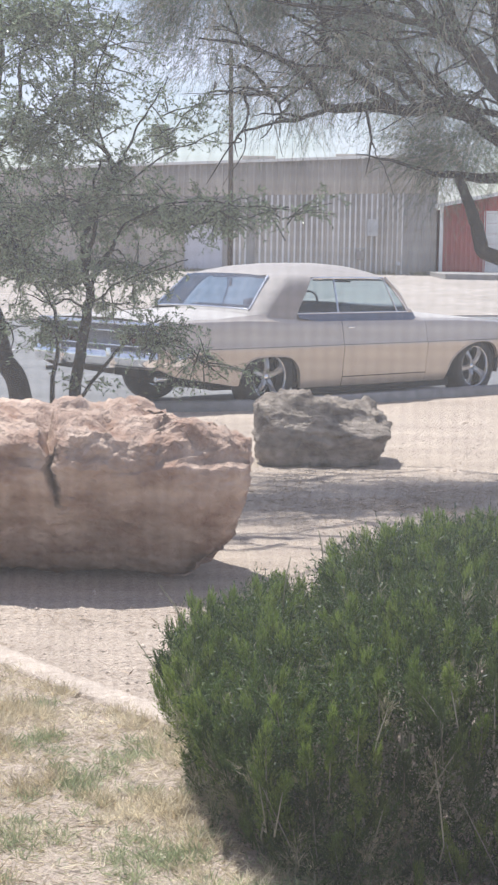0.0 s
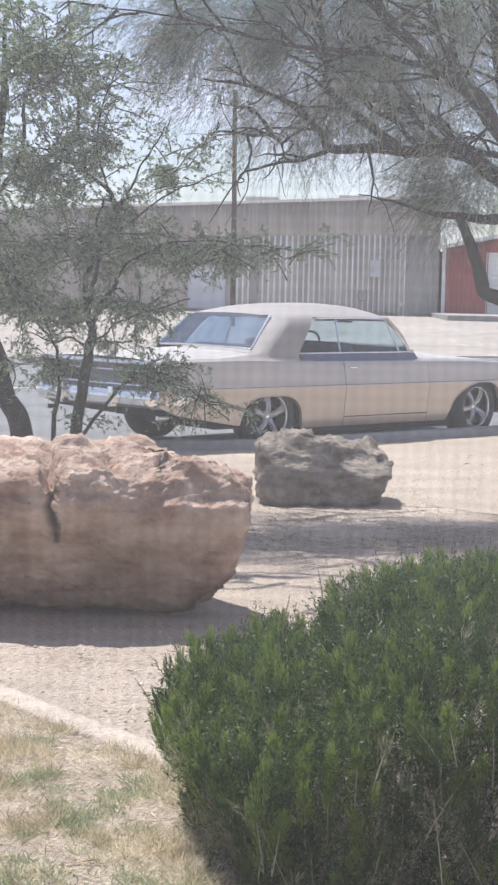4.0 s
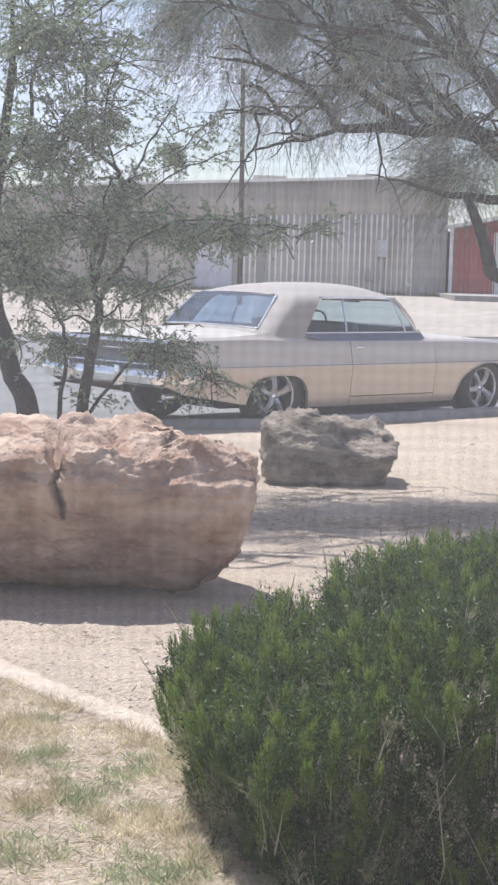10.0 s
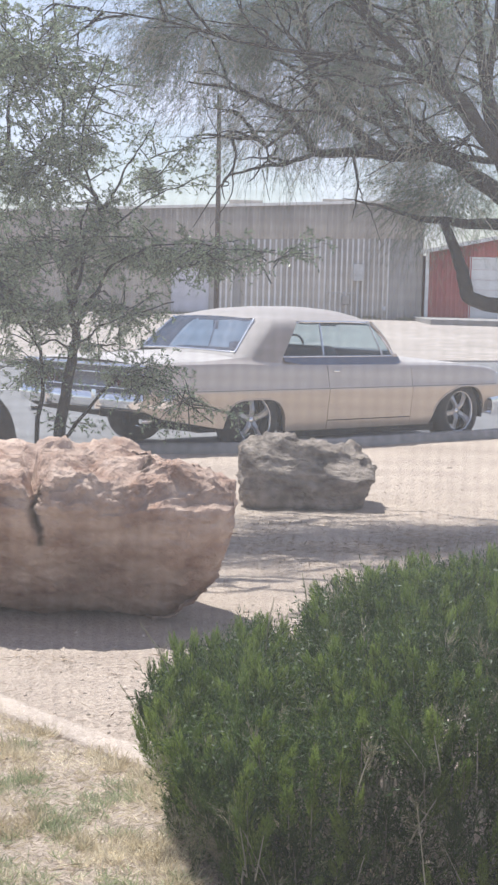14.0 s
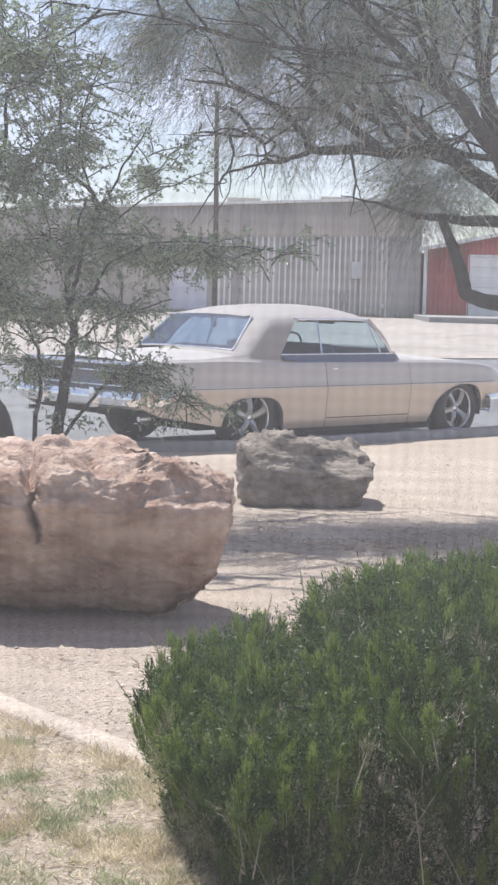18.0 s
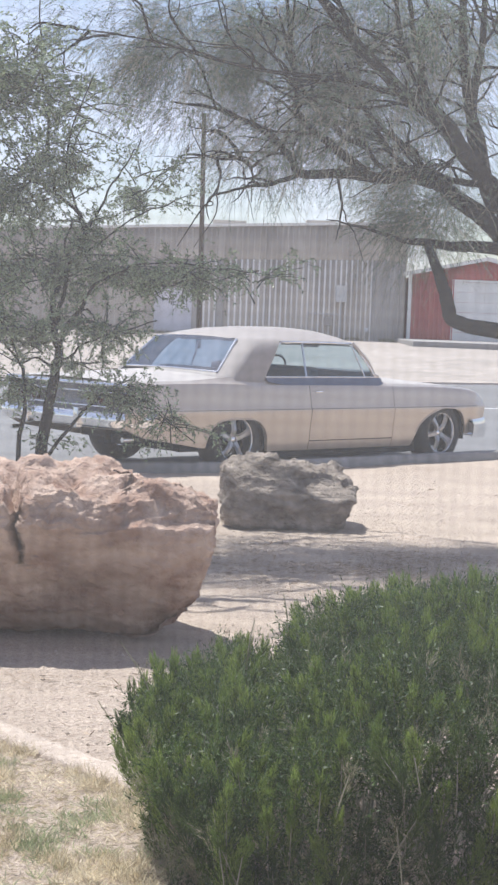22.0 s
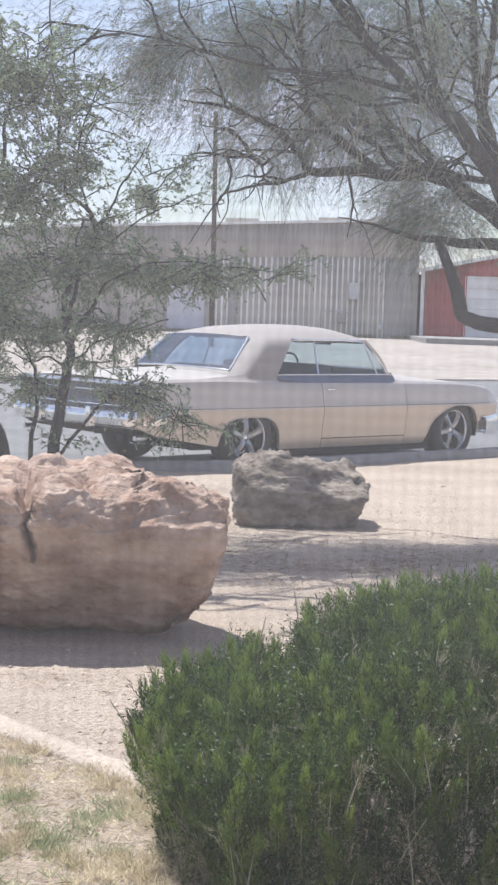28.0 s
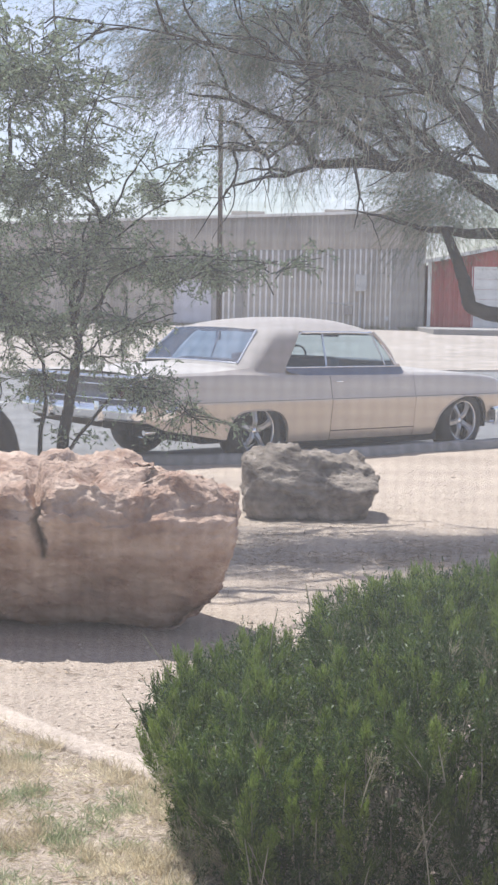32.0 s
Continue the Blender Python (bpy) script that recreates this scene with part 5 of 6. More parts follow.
# the small-leaved tree behind the red boulder, of several stems
def build_small_tree():
    rng = np.random.RandomState(5)
    y = 10.2
    tree = thing("tree", "slender multi-stemmed tree with small dusty grey-green leaves", "tree", pose(-1.05, y, 0.1))
    home = np.array([-1.05, y, 0.1])

    def P(*xz):
        return [(a, y + c, b) for a, b, c in xz]

    stems = [
        (P((-1.09, 0.03, 0), (-1.05, 0.66, 0), (-1.02, 0.96, 0), (-0.99, 1.16, 0), (-0.97, 1.26, 0), (-1.00, 1.35, 0), (-1.01, 1.46, 0), (-1.01, 1.58, 0.03), (-0.97, 1.70, 0.05), (-0.90, 1.82, 0.08), (-0.85, 1.98, 0.1), (-0.89, 2.11, 0.1), (-0.99, 2.18, 0.12), (-1.10, 2.25, 0.15), (-1.22, 2.31, 0.18), (-1.35, 2.39, 0.2)), (0.044, 0.034, 0.027, 0.018, 0.013, 0.013, 0.009, 0.005)),
        (P((-1.22, 0.03, 0.05), (-1.20, 0.66, 0.05), (-1.17, 0.95, 0.05), (-1.18, 1.12, 0.05), (-1.25, 1.22, 0.08), (-1.31, 1.32, 0.1)), (0.018, 0.014, 0.010, 0.005)),
        (P((-1.03, 0.63, -0.03), (-0.91, 0.78, -0.08), (-0.77, 0.95, -0.1), (-0.64, 1.02, -0.12), (-0.44, 0.98, -0.15), (-0.13, 0.76, -0.2)), (0.012, 0.010, 0.009, 0.005, 0.003)),
    ]
    limbs = [
        (P((-1.00, 1.38, 0), (-0.98, 1.49, 0), (-0.95, 1.62, 0), (-0.93, 1.74, -0.03), (-0.94, 1.90, -0.04), (-0.91, 2.04, -0.05)), (0.016, 0.014, 0.009, 0.004)),
        (P((-0.97, 1.24, 0), (-0.95, 1.33, 0), (-0.92, 1.42, 0), (-0.87, 1.49, -0.03), (-0.83, 1.55, -0.05), (-0.80, 1.61, -0.05), (-0.69, 1.71, -0.08), (-0.49, 1.80, -0.1), (-0.26, 1.81, -0.12), (0.01, 1.79, -0.15), (0.47, 1.75, -0.18)), (0.015, 0.013, 0.012, 0.006, 0.004, 0.002)),
        (P((-0.96, 1.19, 0), (-0.89, 1.25, -0.05), (-0.77, 1.34, -0.08), (-0.60, 1.39, -0.1), (-0.38, 1.47, -0.12)), (0.008, 0.006, 0.003)),
        (P((-0.99, 1.16, 0), (-1.10, 1.21, 0.05), (-1.22, 1.19, 0.08), (-1.38, 1.25, 0.1)), (0.008, 0.006, 0.003)),
        (P((-0.85, 1.98, 0.1), (-0.77, 2.11, 0.08), (-0.68, 2.28, 0.05), (-0.58, 2.44, 0.05), (-0.52, 2.55, 0.05)), (0.009, 0.006, 0.003)),
        (P((-0.90, 1.82, 0.08), (-0.74, 1.93, 0.05), (-0.54, 2.08, 0), (-0.34, 2.16, 0)), (0.008, 0.005, 0.003)),
        (P((-1.03, 2.18, 0.12), (-1.07, 2.43, 0.1), (-1.09, 2.71, 0.1), (-1.14, 3.01, 0.1), (-1.15, 3.4, 0.1)), (0.012, 0.009, 0.004)),
        (P((-0.87, 1.47, -0.03), (-0.80, 1.52, -0.04), (-0.76, 1.47, -0.04), (-0.77, 1.34, -0.04)), (0.005, 0.004, 0.002)),
        (P((-0.85, 2.0, 0.1), (-0.95, 2.3, 0.0), (-0.92, 2.6, -0.05), (-0.8, 2.9, -0.1)), (0.009, 0.006, 0.003)),
    ]
    for nm, group in (("stem", stems), ("limb", limbs)):
        for one in group:
            v, f = branch_set([one], rng)
            arr(nm, v - home, f, BARK, tree, "dark slender stem" if nm == "stem" else "", True)
    lobes = [(-1.12, y, 1.80, 0.42, 0.4, 0.24, 2.3), (-0.65, y, 1.77, 0.32, 0.3, 0.15, 1.6), (-0.22, y - 0.1, 1.74, 0.26, 0.25, 0.12, 0.95), (0.20, y - 0.15, 1.75, 0.27, 0.2, 0.08, 0.40),
             (-1.23, y, 2.25, 0.30, 0.35, 0.26, 2.2), (-0.92, y, 2.40, 0.20, 0.3, 0.20, 0.8), (-0.52, y, 2.24, 0.26, 0.3, 0.20, 0.65), (-1.22, y, 2.85, 0.36, 0.35, 0.34, 2.2), (-0.85, y, 2.75, 0.2, 0.3, 0.25, 0.35),
             (-0.70, y, 1.42, 0.27, 0.25, 0.12, 0.8), (-1.12, y, 1.36, 0.22, 0.25, 0.13, 0.7), (-0.85, y - 0.05, 1.20, 0.14, 0.15, 0.05, 0.2), (-0.56, y - 0.1, 1.00, 0.17, 0.15, 0.10, 0.55), (-0.28, y - 0.2, 0.88, 0.24, 0.15, 0.09, 0.5),
             (-1.17, y, 1.05, 0.12, 0.12, 0.12, 0.3), (-0.82, y, 2.0, 0.2, 0.25, 0.12, 0.5), (-0.98, y, 0.72, 0.16, 0.1, 0.06, 0.1)]
    crown(tree, home, lobes, 400, rng, 9)


build_small_tree()


# the thicker leaning tree beside it
def build_leaning_tree():
    rng = np.random.RandomState(6)
    y = 10.3
    tree = thing("tree", "leaning thick-stemmed tree with dense small dusty leaves", "tree", pose(-1.27, y, 0.1))
    home = np.array([-1.27, y, 0.1])
    limbs = [([(-1.27, y, 0.03), (-1.41, y, 0.64), (-1.49, y, 0.83), (-1.54, y, 1.04), (-1.62, y, 1.31), (-1.63, y, 1.79), (-1.57, y, 2.26), (-1.53, y, 2.73), (-1.52, y, 3.23)], (0.08, 0.062, 0.05, 0.035, 0.008)),
             ([(-1.62, y, 1.70), (-1.47, y - 0.1, 1.58), (-1.35, y - 0.15, 1.49), (-1.26, y - 0.2, 1.36), (-1.20, y - 0.2, 1.19)], (0.02, 0.016, 0.010, 0.004)),
             ([(-1.60, y, 2.02), (-1.42, y - 0.1, 2.29), (-1.39, y - 0.1, 2.62), (-1.33, y - 0.1, 2.92)], (0.016, 0.012, 0.005)),
             ([(-1.60, y, 1.26), (-1.55, y, 1.11), (-1.46, y, 1.04), (-1.46, y, 0.89)], (0.010, 0.007, 0.003)),
             ([(-1.62, y, 1.4), (-1.8, y, 1.8), (-2.0, y, 2.2)], (0.03, 0.02, 0.006))]
    for k, one in enumerate(limbs):
        v, f = branch_set([one], rng)
        arr("limb" if k else "trunk", v - home, f, BARK, tree, "" if k else "dark leaning stem", True)
    crown(tree, home, [(-1.48, y, 1.60, 0.24, 0.3, 0.24, 2.1), (-1.6, y, 2.1, 0.3, 0.4, 0.4, 1.5), (-1.42, y, 2.90, 0.38, 0.4, 0.42, 2.4), (-1.36, y - 0.15, 1.40, 0.17, 0.15, 0.14, 0.9), (-1.48, y, 1.02, 0.10, 0.12, 0.12, 0.25)], 160, rng, 4)


build_leaning_tree()


# the wide tree with fine hanging twigs
def build_weeping_tree():
    rng = np.random.RandomState(8)
    y = 12.0
    tree = thing("tree", "spreading tree with dark limbs and fine drooping olive twigs", "tree", pose(2.55, y + 0.2, 0.1))
    home = np.array([2.55, y + 0.2, 0.1])

    def P(*xz):
        return [(a, y + c, b) for a, b, c in xz]

    limbs = [
        (P((2.62, -0.25, 0.2), (2.5, 0.6, 0.2), (2.42, 1.2, 0.15), (2.25, 1.75, 0.05), (2.02, 2.08, 0)), (0.17, 0.15, 0.14, 0.11)),
        (P((2.05, 2.05, 0), (1.976, 2.37, 0), (1.844, 2.51, 0), (1.69, 2.65, -0.1), (1.476, 2.906, -0.15), (1.2, 3.08, -0.2), (0.9, 3.35, -0.25), (0.5, 3.8, -0.3), (0.1, 4.3, -0.3)), (0.09, 0.07, 0.06, 0.05, 0.035, 0.02)),
        (P((2.02, 2.08, 0), (1.8, 2.28, 0), (1.604, 2.41, 0.05), (1.456, 2.51, 0.1), (1.304, 2.57, 0.1), (1.15, 2.54, 0.1), (0.984, 2.55, 0.1), (0.788, 2.54, 0.1), (0.532, 2.53, 0.1), (0.436, 2.646, 0.1), (0.252, 2.82, 0.1), (-0.03, 2.94, 0.1), (-0.4, 3.0, 0.1)), (0.075, 0.055, 0.045, 0.035, 0.025, 0.006)),
        (P((1.0, 2.56, 0.1), (0.78, 2.69, 0.05), (0.616, 2.80, 0), (0.488, 2.926, 0), (0.468, 3.08, 0), (0.4, 3.5, 0), (0.3, 4.2, 0)), (0.038, 0.03, 0.022, 0.01)),
        (P((0.532, 2.53, 0.1), (0.36, 2.46, 0.1), (0.208, 2.44, 0.1), (0.17, 2.55, 0.1), (0.08, 2.62, 0.1), (-0.1, 2.6, 0.1)), (0.02, 0.012, 0.006, 0.003)),
        (P((1.976, 2.046, 0), (1.608, 2.066, -0.05), (1.25, 2.09, -0.1), (0.95, 2.16, -0.15), (0.7, 2.2, -0.2)), (0.05, 0.03, 0.012, 0.003)),
        (P((2.4, 1.3, 0.15), (2.1, 1.44, 0.0), (1.764, 1.506, -0.1), (1.60, 1.546, -0.15), (1.556, 1.706, -0.15), (1.496, 1.866, -0.15), (1.42, 2.08, -0.08)), (0.075, 0.06, 0.052, 0.05, 0.042, 0.03)),
        (P((1.9, 2.3, 0), (1.74, 2.75, 0.1), (1.72, 3.1, 0.1), (1.78, 3.6, 0.1), (1.7, 4.3, 0.1)), (0.045, 0.035, 0.012)),
        (P((1.5, 2.9, -0.15), (1.25, 3.25, -0.1), (1.15, 3.7, 0), (1.1, 4.3, 0)), (0.03, 0.02, 0.006)),
        (P((1.3, 2.58, 0.1), (1.1, 2.8, 0.2), (0.95, 3.1, 0.3), (0.9, 3.6, 0.3)), (0.022, 0.015, 0.004)),
        (P((1.2, 3.08, -0.2), (0.7, 3.15, -0.3), (0.1, 3.2, -0.35), (-0.6, 3.35, -0.4), (-1.2, 3.4, -0.4)), (0.025, 0.016, 0.008, 0.003)),
        (P((2.02, 2.05, 0), (2.3, 2.6, 0.2), (2.5, 3.2, 0.4), (2.6, 4.4, 0.4)), (0.10, 0.07, 0.03)),
        (P((1.85, 2.5, 0), (1.62, 2.52, 0.1), (1.4, 2.62, 0.15), (1.15, 2.85, 0.2), (0.8, 2.95, 0.2)), (0.03, 0.02, 0.012, 0.004)),
    ]
    limbs += [
        (P((1.86, 2.5, 0.1), (1.71, 2.99, 0.1), (1.66, 3.3, 0.15), (1.62, 3.8, 0.2), (1.6, 4.4, 0.2)), (0.05, 0.04, 0.03, 0.012)),
        (P((1.6, 2.72, -0.05), (1.42, 3.0, 0), (1.34, 3.3, 0.05), (1.24, 3.77, 0.1), (1.2, 4.3, 0.1)), (0.035, 0.026, 0.02, 0.008)),
        (P((2.1, 2.2, 0), (2.02, 2.7, -0.1), (1.95, 3.2, -0.15), (1.84, 3.8, -0.2), (1.8, 4.4, -0.2)), (0.06, 0.05, 0.035, 0.015)),
        (P((0.9, 3.35, -0.25), (0.72, 3.72, -0.2), (0.6, 4.2, -0.2)), (0.02, 0.014, 0.006)),
        (P((1.15, 2.54, 0.1), (0.98, 2.72, 0.1), (0.74, 2.86, 0.15), (0.5, 3.2, 0.2), (0.4, 3.6, 0.2)), (0.02, 0.015, 0.01, 0.004)),
    ]
    eye, near = np.array([0, 0, 1.55]), 0.9

    def placed(v):
        """The whole tree stands a little nearer than it was drawn."""
        return eye + (v - eye) * near - home

    # side branches, each forking once
    side = []
    for pts, rad in limbs[1:5] + limbs[7:]:
        pts = smooth_path(pts, 30)
        for i in rng.choice(np.arange(6, 29), 11, replace=False):
            t = pts[i] - pts[i - 1]
            w = t / np.linalg.norm(t) * 0.8 + rng.normal(0, 0.6, 3) * np.array([1, 0.7, 0.8]) + np.array([-0.25, 0, 0.05])
            w /= np.linalg.norm(w)
            n = rng.uniform(0.35, 0.8)
            a = pts[i] + w * n * 0.5 + rng.normal(0, 0.05, 3)
            b = pts[i] + w * n + rng.normal(0, 0.08, 3) - np.array([0, 0, 0.10])
            side.append(([pts[i], a, b], (0.012, 0.008, 0.003)))
            side.append(([a, a + (b - a) * 0.4 + rng.normal(0, 0.06, 3), a + (b - a) * 0.9 + rng.normal(0, 0.16, 3)], (0.006, 0.004, 0.002)))
    # unseen boughs added above the crown, whose shade falls on the dirt
    for _ in range(95):
        a = np.array([rng.uniform(-1.5, 1.3), y + rng.uniform(-1.1, 2.3), rng.uniform(4.4, 4.9)])
        b = a + np.array([rng.uniform(-1.3, -0.3), rng.normal(0, 0.45), rng.uniform(-0.1, 0.2)])
        m = (a + b) / 2 + rng.normal(0, 0.10, 3)
        side.append(([a, m, b], (0.026, 0.017, 0.006)))
        side.append(([m, m + (b - m) * 0.5 + rng.normal(0, 0.08, 3), b + rng.normal(0, 0.22, 3)], (0.014, 0.010, 0.004)))
    for k, one in enumerate(limbs):
        v, f = branch_set([one], rng, 10)
        arr("limb" if k else "trunk", placed(v), f, BARK, tree, "dark twisting limb" if k else "dark leaning trunk", True)
    v, f = branch_set(side, rng, 5)
    arr("side_branches", placed(v), f, BARK, tree, "thin dark side branches, with unseen ones added for shade", True)
    # the lobe at height 4.65 is out of view, added to cast shade
    lobes = [(1.0, y + 0.35, 3.05, 0.9, 0.85, 0.42, 5.2), (0.35, y + 0.3, 3.38, 0.7, 0.85, 0.34, 3.2), (-0.35, y + 0.2, 3.42, 0.55, 0.8, 0.34, 2.9), (-0.25, y + 0.2, 3.0, 0.35, 0.5, 0.22, 0.8), (1.28, y + 0.2, 2.22, 0.42, 0.5, 0.26, 1.0), (1.62, y + 0.3, 2.30, 0.3, 0.4, 0.26, 0.75),
             (1.5, y + 0.4, 2.6, 0.38, 0.5, 0.4, 1.7), (1.4, y + 0.35, 3.55, 0.75, 0.8, 0.35, 2.4), (0.5, y + 0.3, 2.82, 0.6, 0.35, 0.18, 1.3), (0.2, y + 0.3, 2.66, 0.6, 0.35, 0.13, 0.45), (-0.5, y + 0.4, 4.65, 1.4, 1.6, 0.3, 4.6), (-0.9, y + 0.2, 3.45, 0.5, 0.7, 0.3, 0.7), (0.9, y + 0.35, 3.70, 1.1, 0.8, 0.28, 3.2)]
    knots, d = in_lobes(lobes, 1900, rng)
    # knots are thinned into sheaves along the sun's way, so shade falls in flecks
    lane = soft_noise(knots[:, 0] + 0.293 * knots[:, 2], 1.5 * (knots[:, 1] - 0.39 * knots[:, 2]), 9.5, 77)
    best = np.argsort(-lane + rng.normal(0, 0.08, len(lane)))[:740]
    knots, d = knots[best], d[best]
    heads = knots[rng.choice(len(knots), 10, replace=False)]
    owner = np.argmin(((knots[:, None] - heads[None]) ** 2).sum(-1), 1)
    # each knot gathers several sprays, so that clumps and gaps form
    for g in range(10):
        k, w = knots[owner == g], d[owner == g]
        m = len(k) * 4
        p = np.repeat(k, 4, 0) + rng.normal(0, 1, (m, 3)) * np.array([0.09, 0.09, 0.05])
        ways = np.repeat(w, 4, 0) * np.array([0.9, 0.9, 0.35]) + np.array([-0.30, -0.1, -0.12]) + rng.normal(0, 0.45, p.shape)
        p = np.repeat(p, 5, 0) + rng.normal(0, 0.025, (m * 5, 3))
        ways = np.repeat(ways, 5, 0) + rng.normal(0, 0.36, p.shape)
        pale = np.repeat(rng.uniform(size=m) < 0.2, 5)
        at = eye + (k.mean(0) - eye) * near
        for nm, sel, mats, lab in (("green_spray", ~pale, (TWIG_DARK, LEAF_FINE), "fine grey-green drooping sprays"), ("pale_spray", pale, (TWIG, LEAF_PALE), "pale bare drooping twigs")):
            long = nm == "pale_spray"
            tw, lf = leafy_twigs(p[sel], ways[sel], rng, 0.40 if long else 0.27, 7 if long else 14, 0.019, 0.6 if long else 0.45, 0.0019 if long else 0.0012, 0.24)
            clump(nm, tree, home, at, ((placed(tw[0]) + home, tw[1]), (placed(lf[0]) + home, lf[1])), mats, lab)


build_weeping_tree()


# ---- lawn: straw and green blades ----
def build_grass():
    rng = np.random.RandomState(21)
    # tufts of blades, and single straws between them
    tufts = 9000
    cx, cy = rng.uniform(-1.5, 0.5, tufts), rng.uniform(3.4, 6.6, tufts)
    per = 20
    x, yy = np.repeat(cx, per) + rng.normal(0, 0.014, tufts * per), np.repeat(cy, per) + rng.normal(0, 0.014, tufts * per)
    patch = np.repeat(soft_noise(cx, cy, 9.0, 7) + 0.6 * soft_noise(cx, cy, 24.0, 9) + rng.normal(0, 0.15, tufts), per)
    # thinner growth over the rest of the lawn, up to the house
    wide = 5200
    wx, wy = rng.uniform(-3.4, 3.2, wide), rng.uniform(0.95, 8.4, wide)
    out = (wx < -1.5) | (wx > 0.5) | (wy < 3.4) | (wy > 6.6)
    wx, wy = np.repeat(wx[out], 9), np.repeat(wy[out], 9)
    x, yy = np.concatenate([x, wx + rng.normal(0, 0.03, len(wx))]), np.concatenate([yy, wy + rng.normal(0, 0.03, len(wx))])
    patch = np.concatenate([patch, soft_noise(wx, wy, 9.0, 7) + 0.3])
    loose = 45000
    x, yy = np.concatenate([x, rng.uniform(-1.5, 0.5, loose)]), np.concatenate([yy, rng.uniform(3.4, 6.6, loose)])
    patch = np.concatenate([patch, np.full(loose, 0.5)])
    edge = np.interp(x, mid[:, 0], mid[:, 1])
    keep = (yy < edge - 0.07) & (patch > 0.02)
    x, yy, patch = x[keep], yy[keep], patch[keep]
    green = (soft_noise(x, yy, 9.0, 12) + 0.5 * soft_noise(x, yy, 24.0, 14) + 0.28 * (4.6 - yy) + rng.normal(0, 0.10, len(x))) > np.where(patch == 0.5, 0.6, 0.17)
    for nm, sel, mat, lab in (("dry_grass", ~green, STRAW, "short dry straw-coloured grass"), ("green_grass", green, BLADE, "short thin green grass")):
        m = sel.sum()
        p = np.stack([x[sel], yy[sel], ground_z(x[sel], yy[sel]) - 0.003], -1)
        flat = np.where(patch[sel] == 0.5, 0.15, 0.7)
        w = np.stack([rng.normal(0, 0.7, m), rng.normal(0, 0.7, m), flat * rng.uniform(0.6, 1.3, m)], -1)
        ln = rng.uniform(0.02, 0.06, m) if nm == "dry_grass" else rng.uniform(0.018, 0.052, m)
        v, f = leaf_arrays(p, w, rng.normal(size=(m, 3)), ln, rng.uniform(0.0018, 0.0036, m))
        tagged(arr(nm, v, f, mat), lab, "grass", kind="stuff")


build_grass()


# ---- loose stones on the dirt ----
def build_pebbles():
    rng = np.random.RandomState(31)
    n = 12000
    x, yy = rng.uniform(-1.6, 1.8, n), rng.uniform(4.9, 15.0, n)
    r = rng.gamma(1.2, 0.0016, n) + 0.0018
    oct_v = np.array([(1, 0, 0), (0, 1, 0), (-1, 0, 0), (0, -1, 0), (0, 0, 1), (0, 0, -1)], float)
    oct_f = np.array([(0, 1, 4), (1, 2, 4), (2, 3, 4), (3, 0, 4), (1, 0, 5), (2, 1, 5), (3, 2, 5), (0, 3, 5)])
    c = np.stack([x, yy, ground_z(x, yy)], -1)
    v = c[:, None] + oct_v[None] * r[:, None, None] * rng.uniform(0.6, 1.3, (n, 6, 1))
    f = oct_f[None] + (np.arange(n) * 6)[:, None, None]
    tagged(arr("pebbles", v.reshape(-1, 3), f.reshape(-1, 3), PEBBLE), "loose pebbles on the dirt", "pebbles", kind="stuff")


build_pebbles()


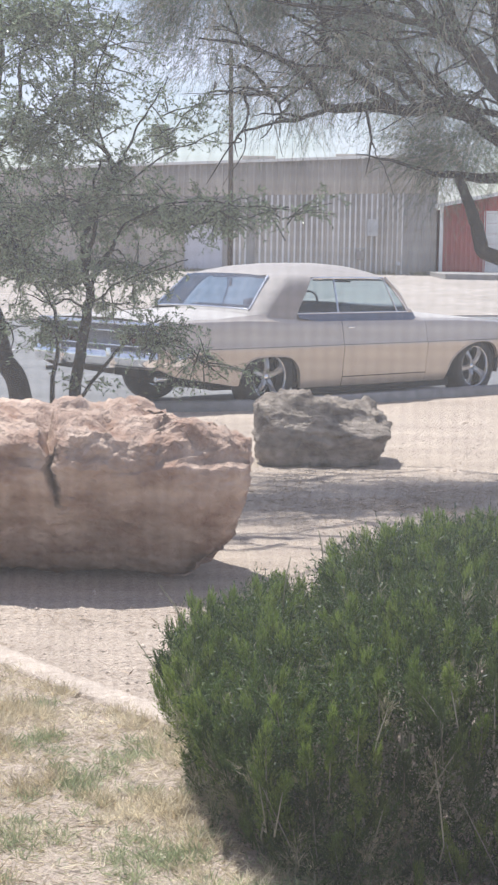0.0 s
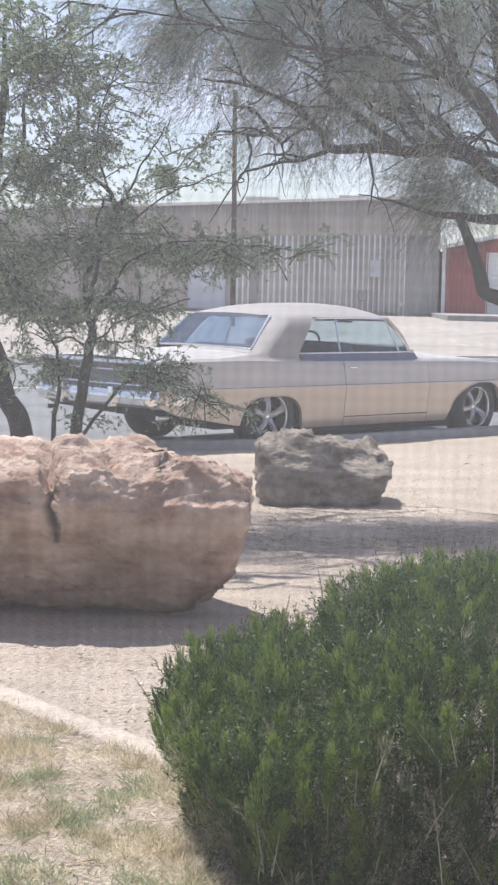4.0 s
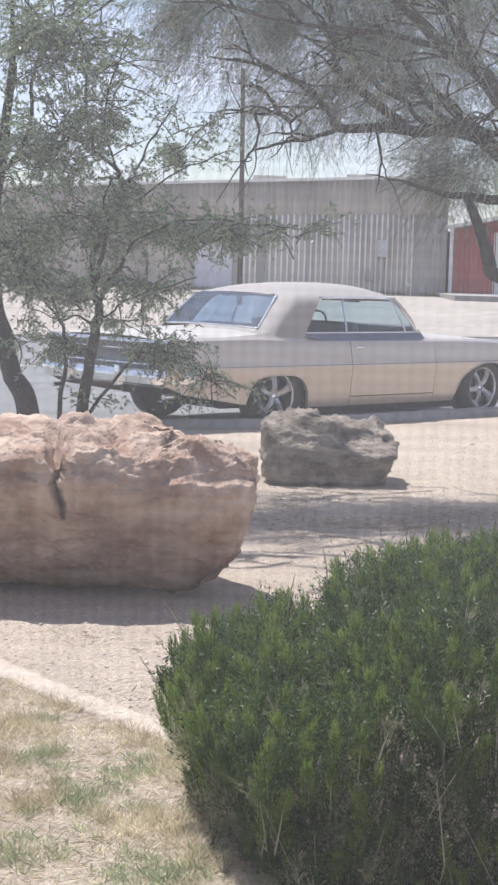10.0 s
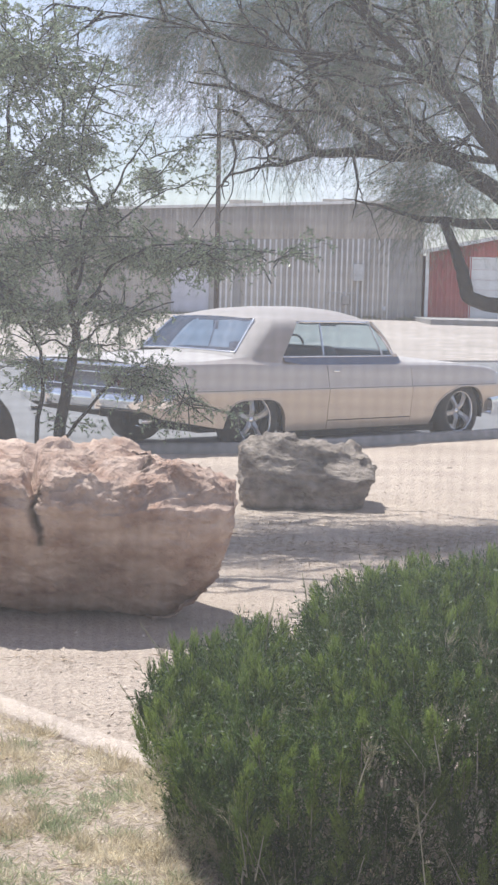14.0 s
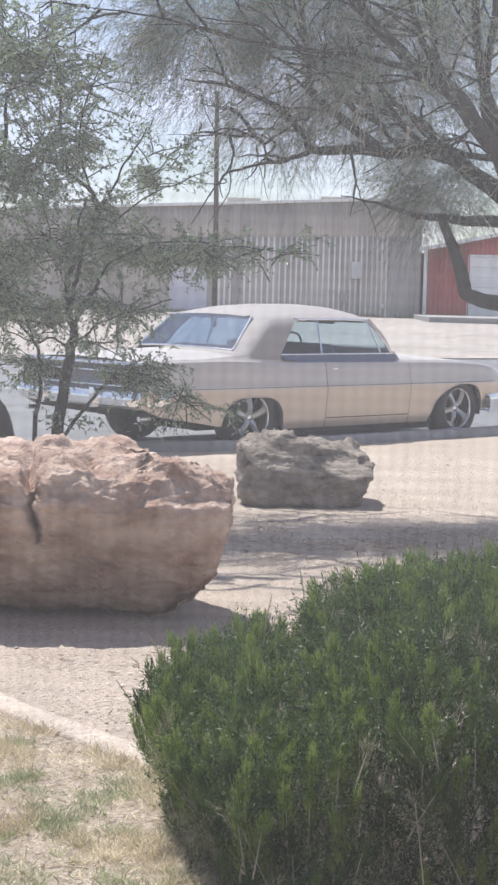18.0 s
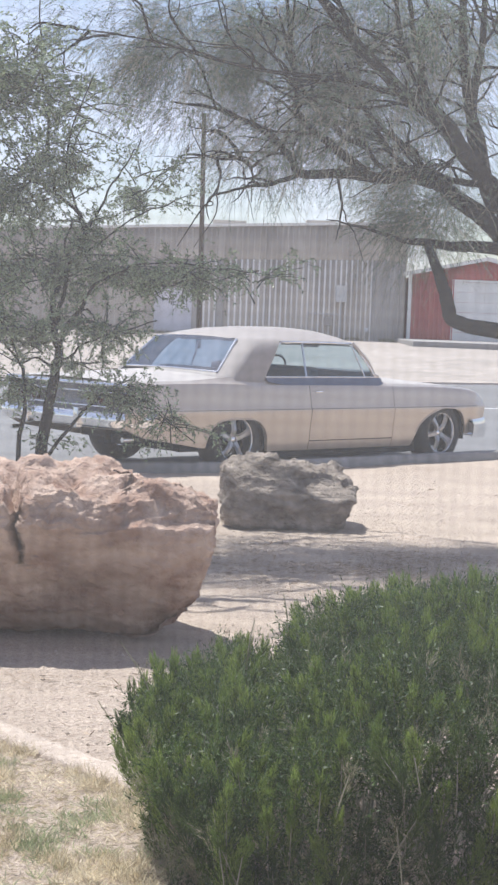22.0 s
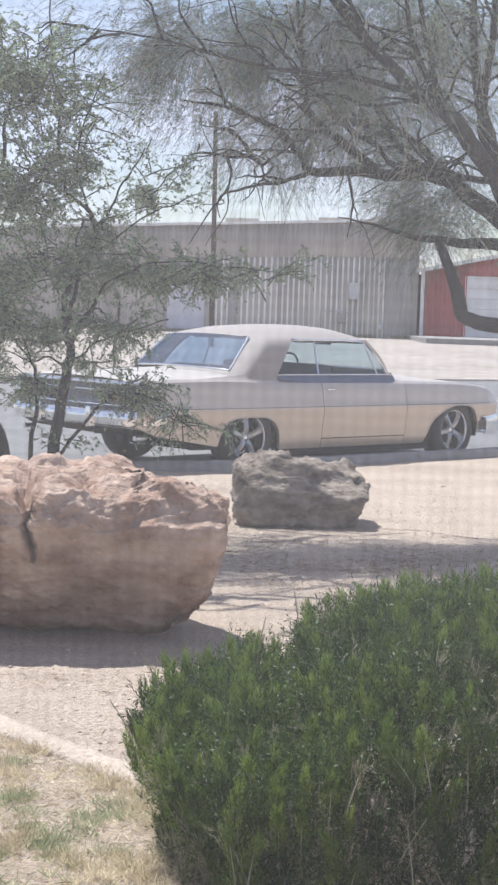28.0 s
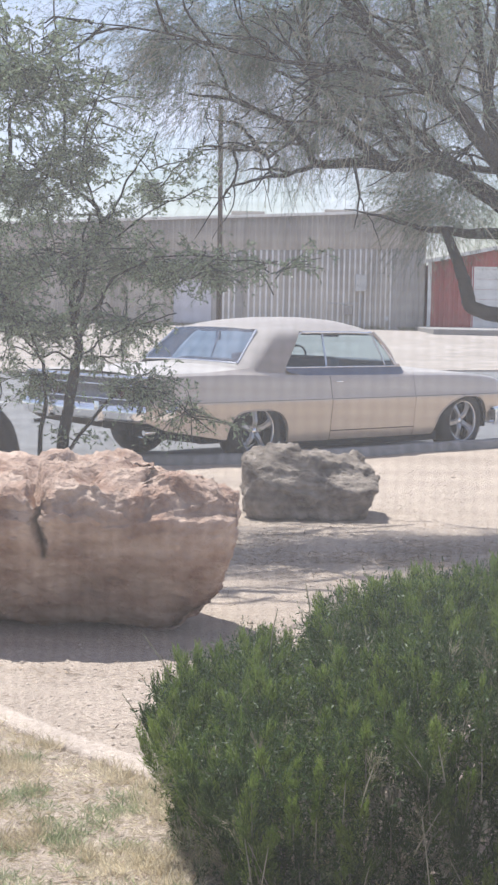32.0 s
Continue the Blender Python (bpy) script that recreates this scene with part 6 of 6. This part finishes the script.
# ---- twig and leaf scraps under the trees, partly drawn shade, and crumbs of earth ----
def build_litter():
    rng = np.random.RandomState(33)
    n = 12000
    x = np.where(rng.uniform(size=n) < 0.9, rng.normal(0.9, 0.8, n), rng.uniform(-2.5, 3.0, n))
    yy = np.where(rng.uniform(size=n) < 0.9, rng.normal(9.7, 0.62, n), rng.uniform(3.6, 14.0, n))
    # dark scraps on the lawn, drawn for the shaded gaps among the straw
    x, yy = np.concatenate([x, rng.uniform(-1.6, 0.6, 3500)]), np.concatenate([yy, rng.uniform(3.5, 6.6, 3500)])
    n = len(x)
    keep = soft_noise(x, yy * 1.6, 6.0, 35) + rng.normal(0, 0.2, n) > -0.05
    x, yy = x[keep], yy[keep]
    m = len(x)
    p = np.stack([x, yy, ground_z(x, yy) + 0.004], -1)
    w = np.stack([rng.normal(0, 1, m), rng.normal(0, 0.5, m), rng.uniform(0.0, 0.18, m)], -1)
    v, f = leaf_arrays(p, w, np.tile([0.1, 0.2, 1.0], (m, 1)) + rng.normal(0, 0.3, (m, 3)), rng.uniform(0.012, 0.07, m), rng.uniform(0.002, 0.006, m))
    tagged(arr("litter_and_shade", v, f, LITTER_SHADE), "scattered dry leaf scraps and twigs, some painted as shade flecks", "litter", kind="stuff")
    n = 3800
    x, yy = rng.uniform(-2.2, 3.2, n), rng.uniform(4.6, 15.2, n)
    edge = np.interp(x, mid[:, 0], mid[:, 1])
    keep = (yy > edge + 0.09) & (yy < np.interp(x, KERB_X, KERB_Y) - 0.1) & (soft_noise(x, yy, 3.0, 39) > -0.12)
    x, yy = x[keep], yy[keep]
    n = len(x)
    r = rng.gamma(1.3, 0.0028, n) + 0.003
    c = np.stack([x, yy, ground_z(x, yy)], -1)
    oct_v = np.array([(1, 0, 0), (0, 1, 0), (-1, 0, 0), (0, -1, 0), (0, 0, 0.55), (0, 0, -0.5)], float)
    oct_f = np.array([(0, 1, 4), (1, 2, 4), (2, 3, 4), (3, 0, 4), (1, 0, 5), (2, 1, 5), (3, 2, 5), (0, 3, 5)])
    v = c[:, None] + oct_v[None] * r[:, None, None] * rng.uniform(0.6, 1.4, (n, 6, 1))
    f = oct_f[None] + (np.arange(n) * 6)[:, None, None]
    tagged(arr("earth_clods", v.reshape(-1, 3), f.reshape(-1, 3), CLOD), "small crumbs of pale dry earth", "earth", kind="stuff")


build_litter()


# ---- dry weeds and litter along the foot of the warehouse ----
def build_weeds():
    rng = np.random.RandomState(37)
    n = 2600
    x = rng.uniform(-12, 9.2, n)
    yy = 85.6 - rng.gamma(1.2, 0.5, n)
    keep = soft_noise(x, yy * 0, 1.6, 5) > -0.1
    x, yy = x[keep], yy[keep]
    p = np.stack([x, yy, ground_z(x, yy)], -1)
    w = np.stack([rng.normal(0, 0.6, len(x)), rng.normal(0, 0.6, len(x)), rng.uniform(0.4, 1.0, len(x))], -1)
    v, f = leaf_arrays(p, w, rng.normal(size=(len(x), 3)), rng.uniform(0.08, 0.32, len(x)), 0.03)
    tagged(arr("dry_weeds", v, f, NEEDLE_DRY), "low dry weeds along the warehouse foot", "weeds", kind="stuff")


build_weeds()


def motions():
    """A light breeze: every clump of leaves rocks a little about its bough; all else stands still."""
    rng = random.Random(9)
    for ob, at in SWAYING:
        a, b, c = (rng.uniform(0, 6.28) for _ in range(3))
        size = rng.uniform(0.25, 0.55)
        rows = []
        for i in range(41):
            t = i * 0.8
            gust = 0.6 + 0.4 * math.sin(0.45 * t + a)
            rows.append((t, pose(*at, size * gust * math.sin(1.7 * t + b), size * gust * math.sin(1.35 * t + c), 0.4 * size * math.sin(1.1 * t + a))))
        walk(ob, rows)


motions()
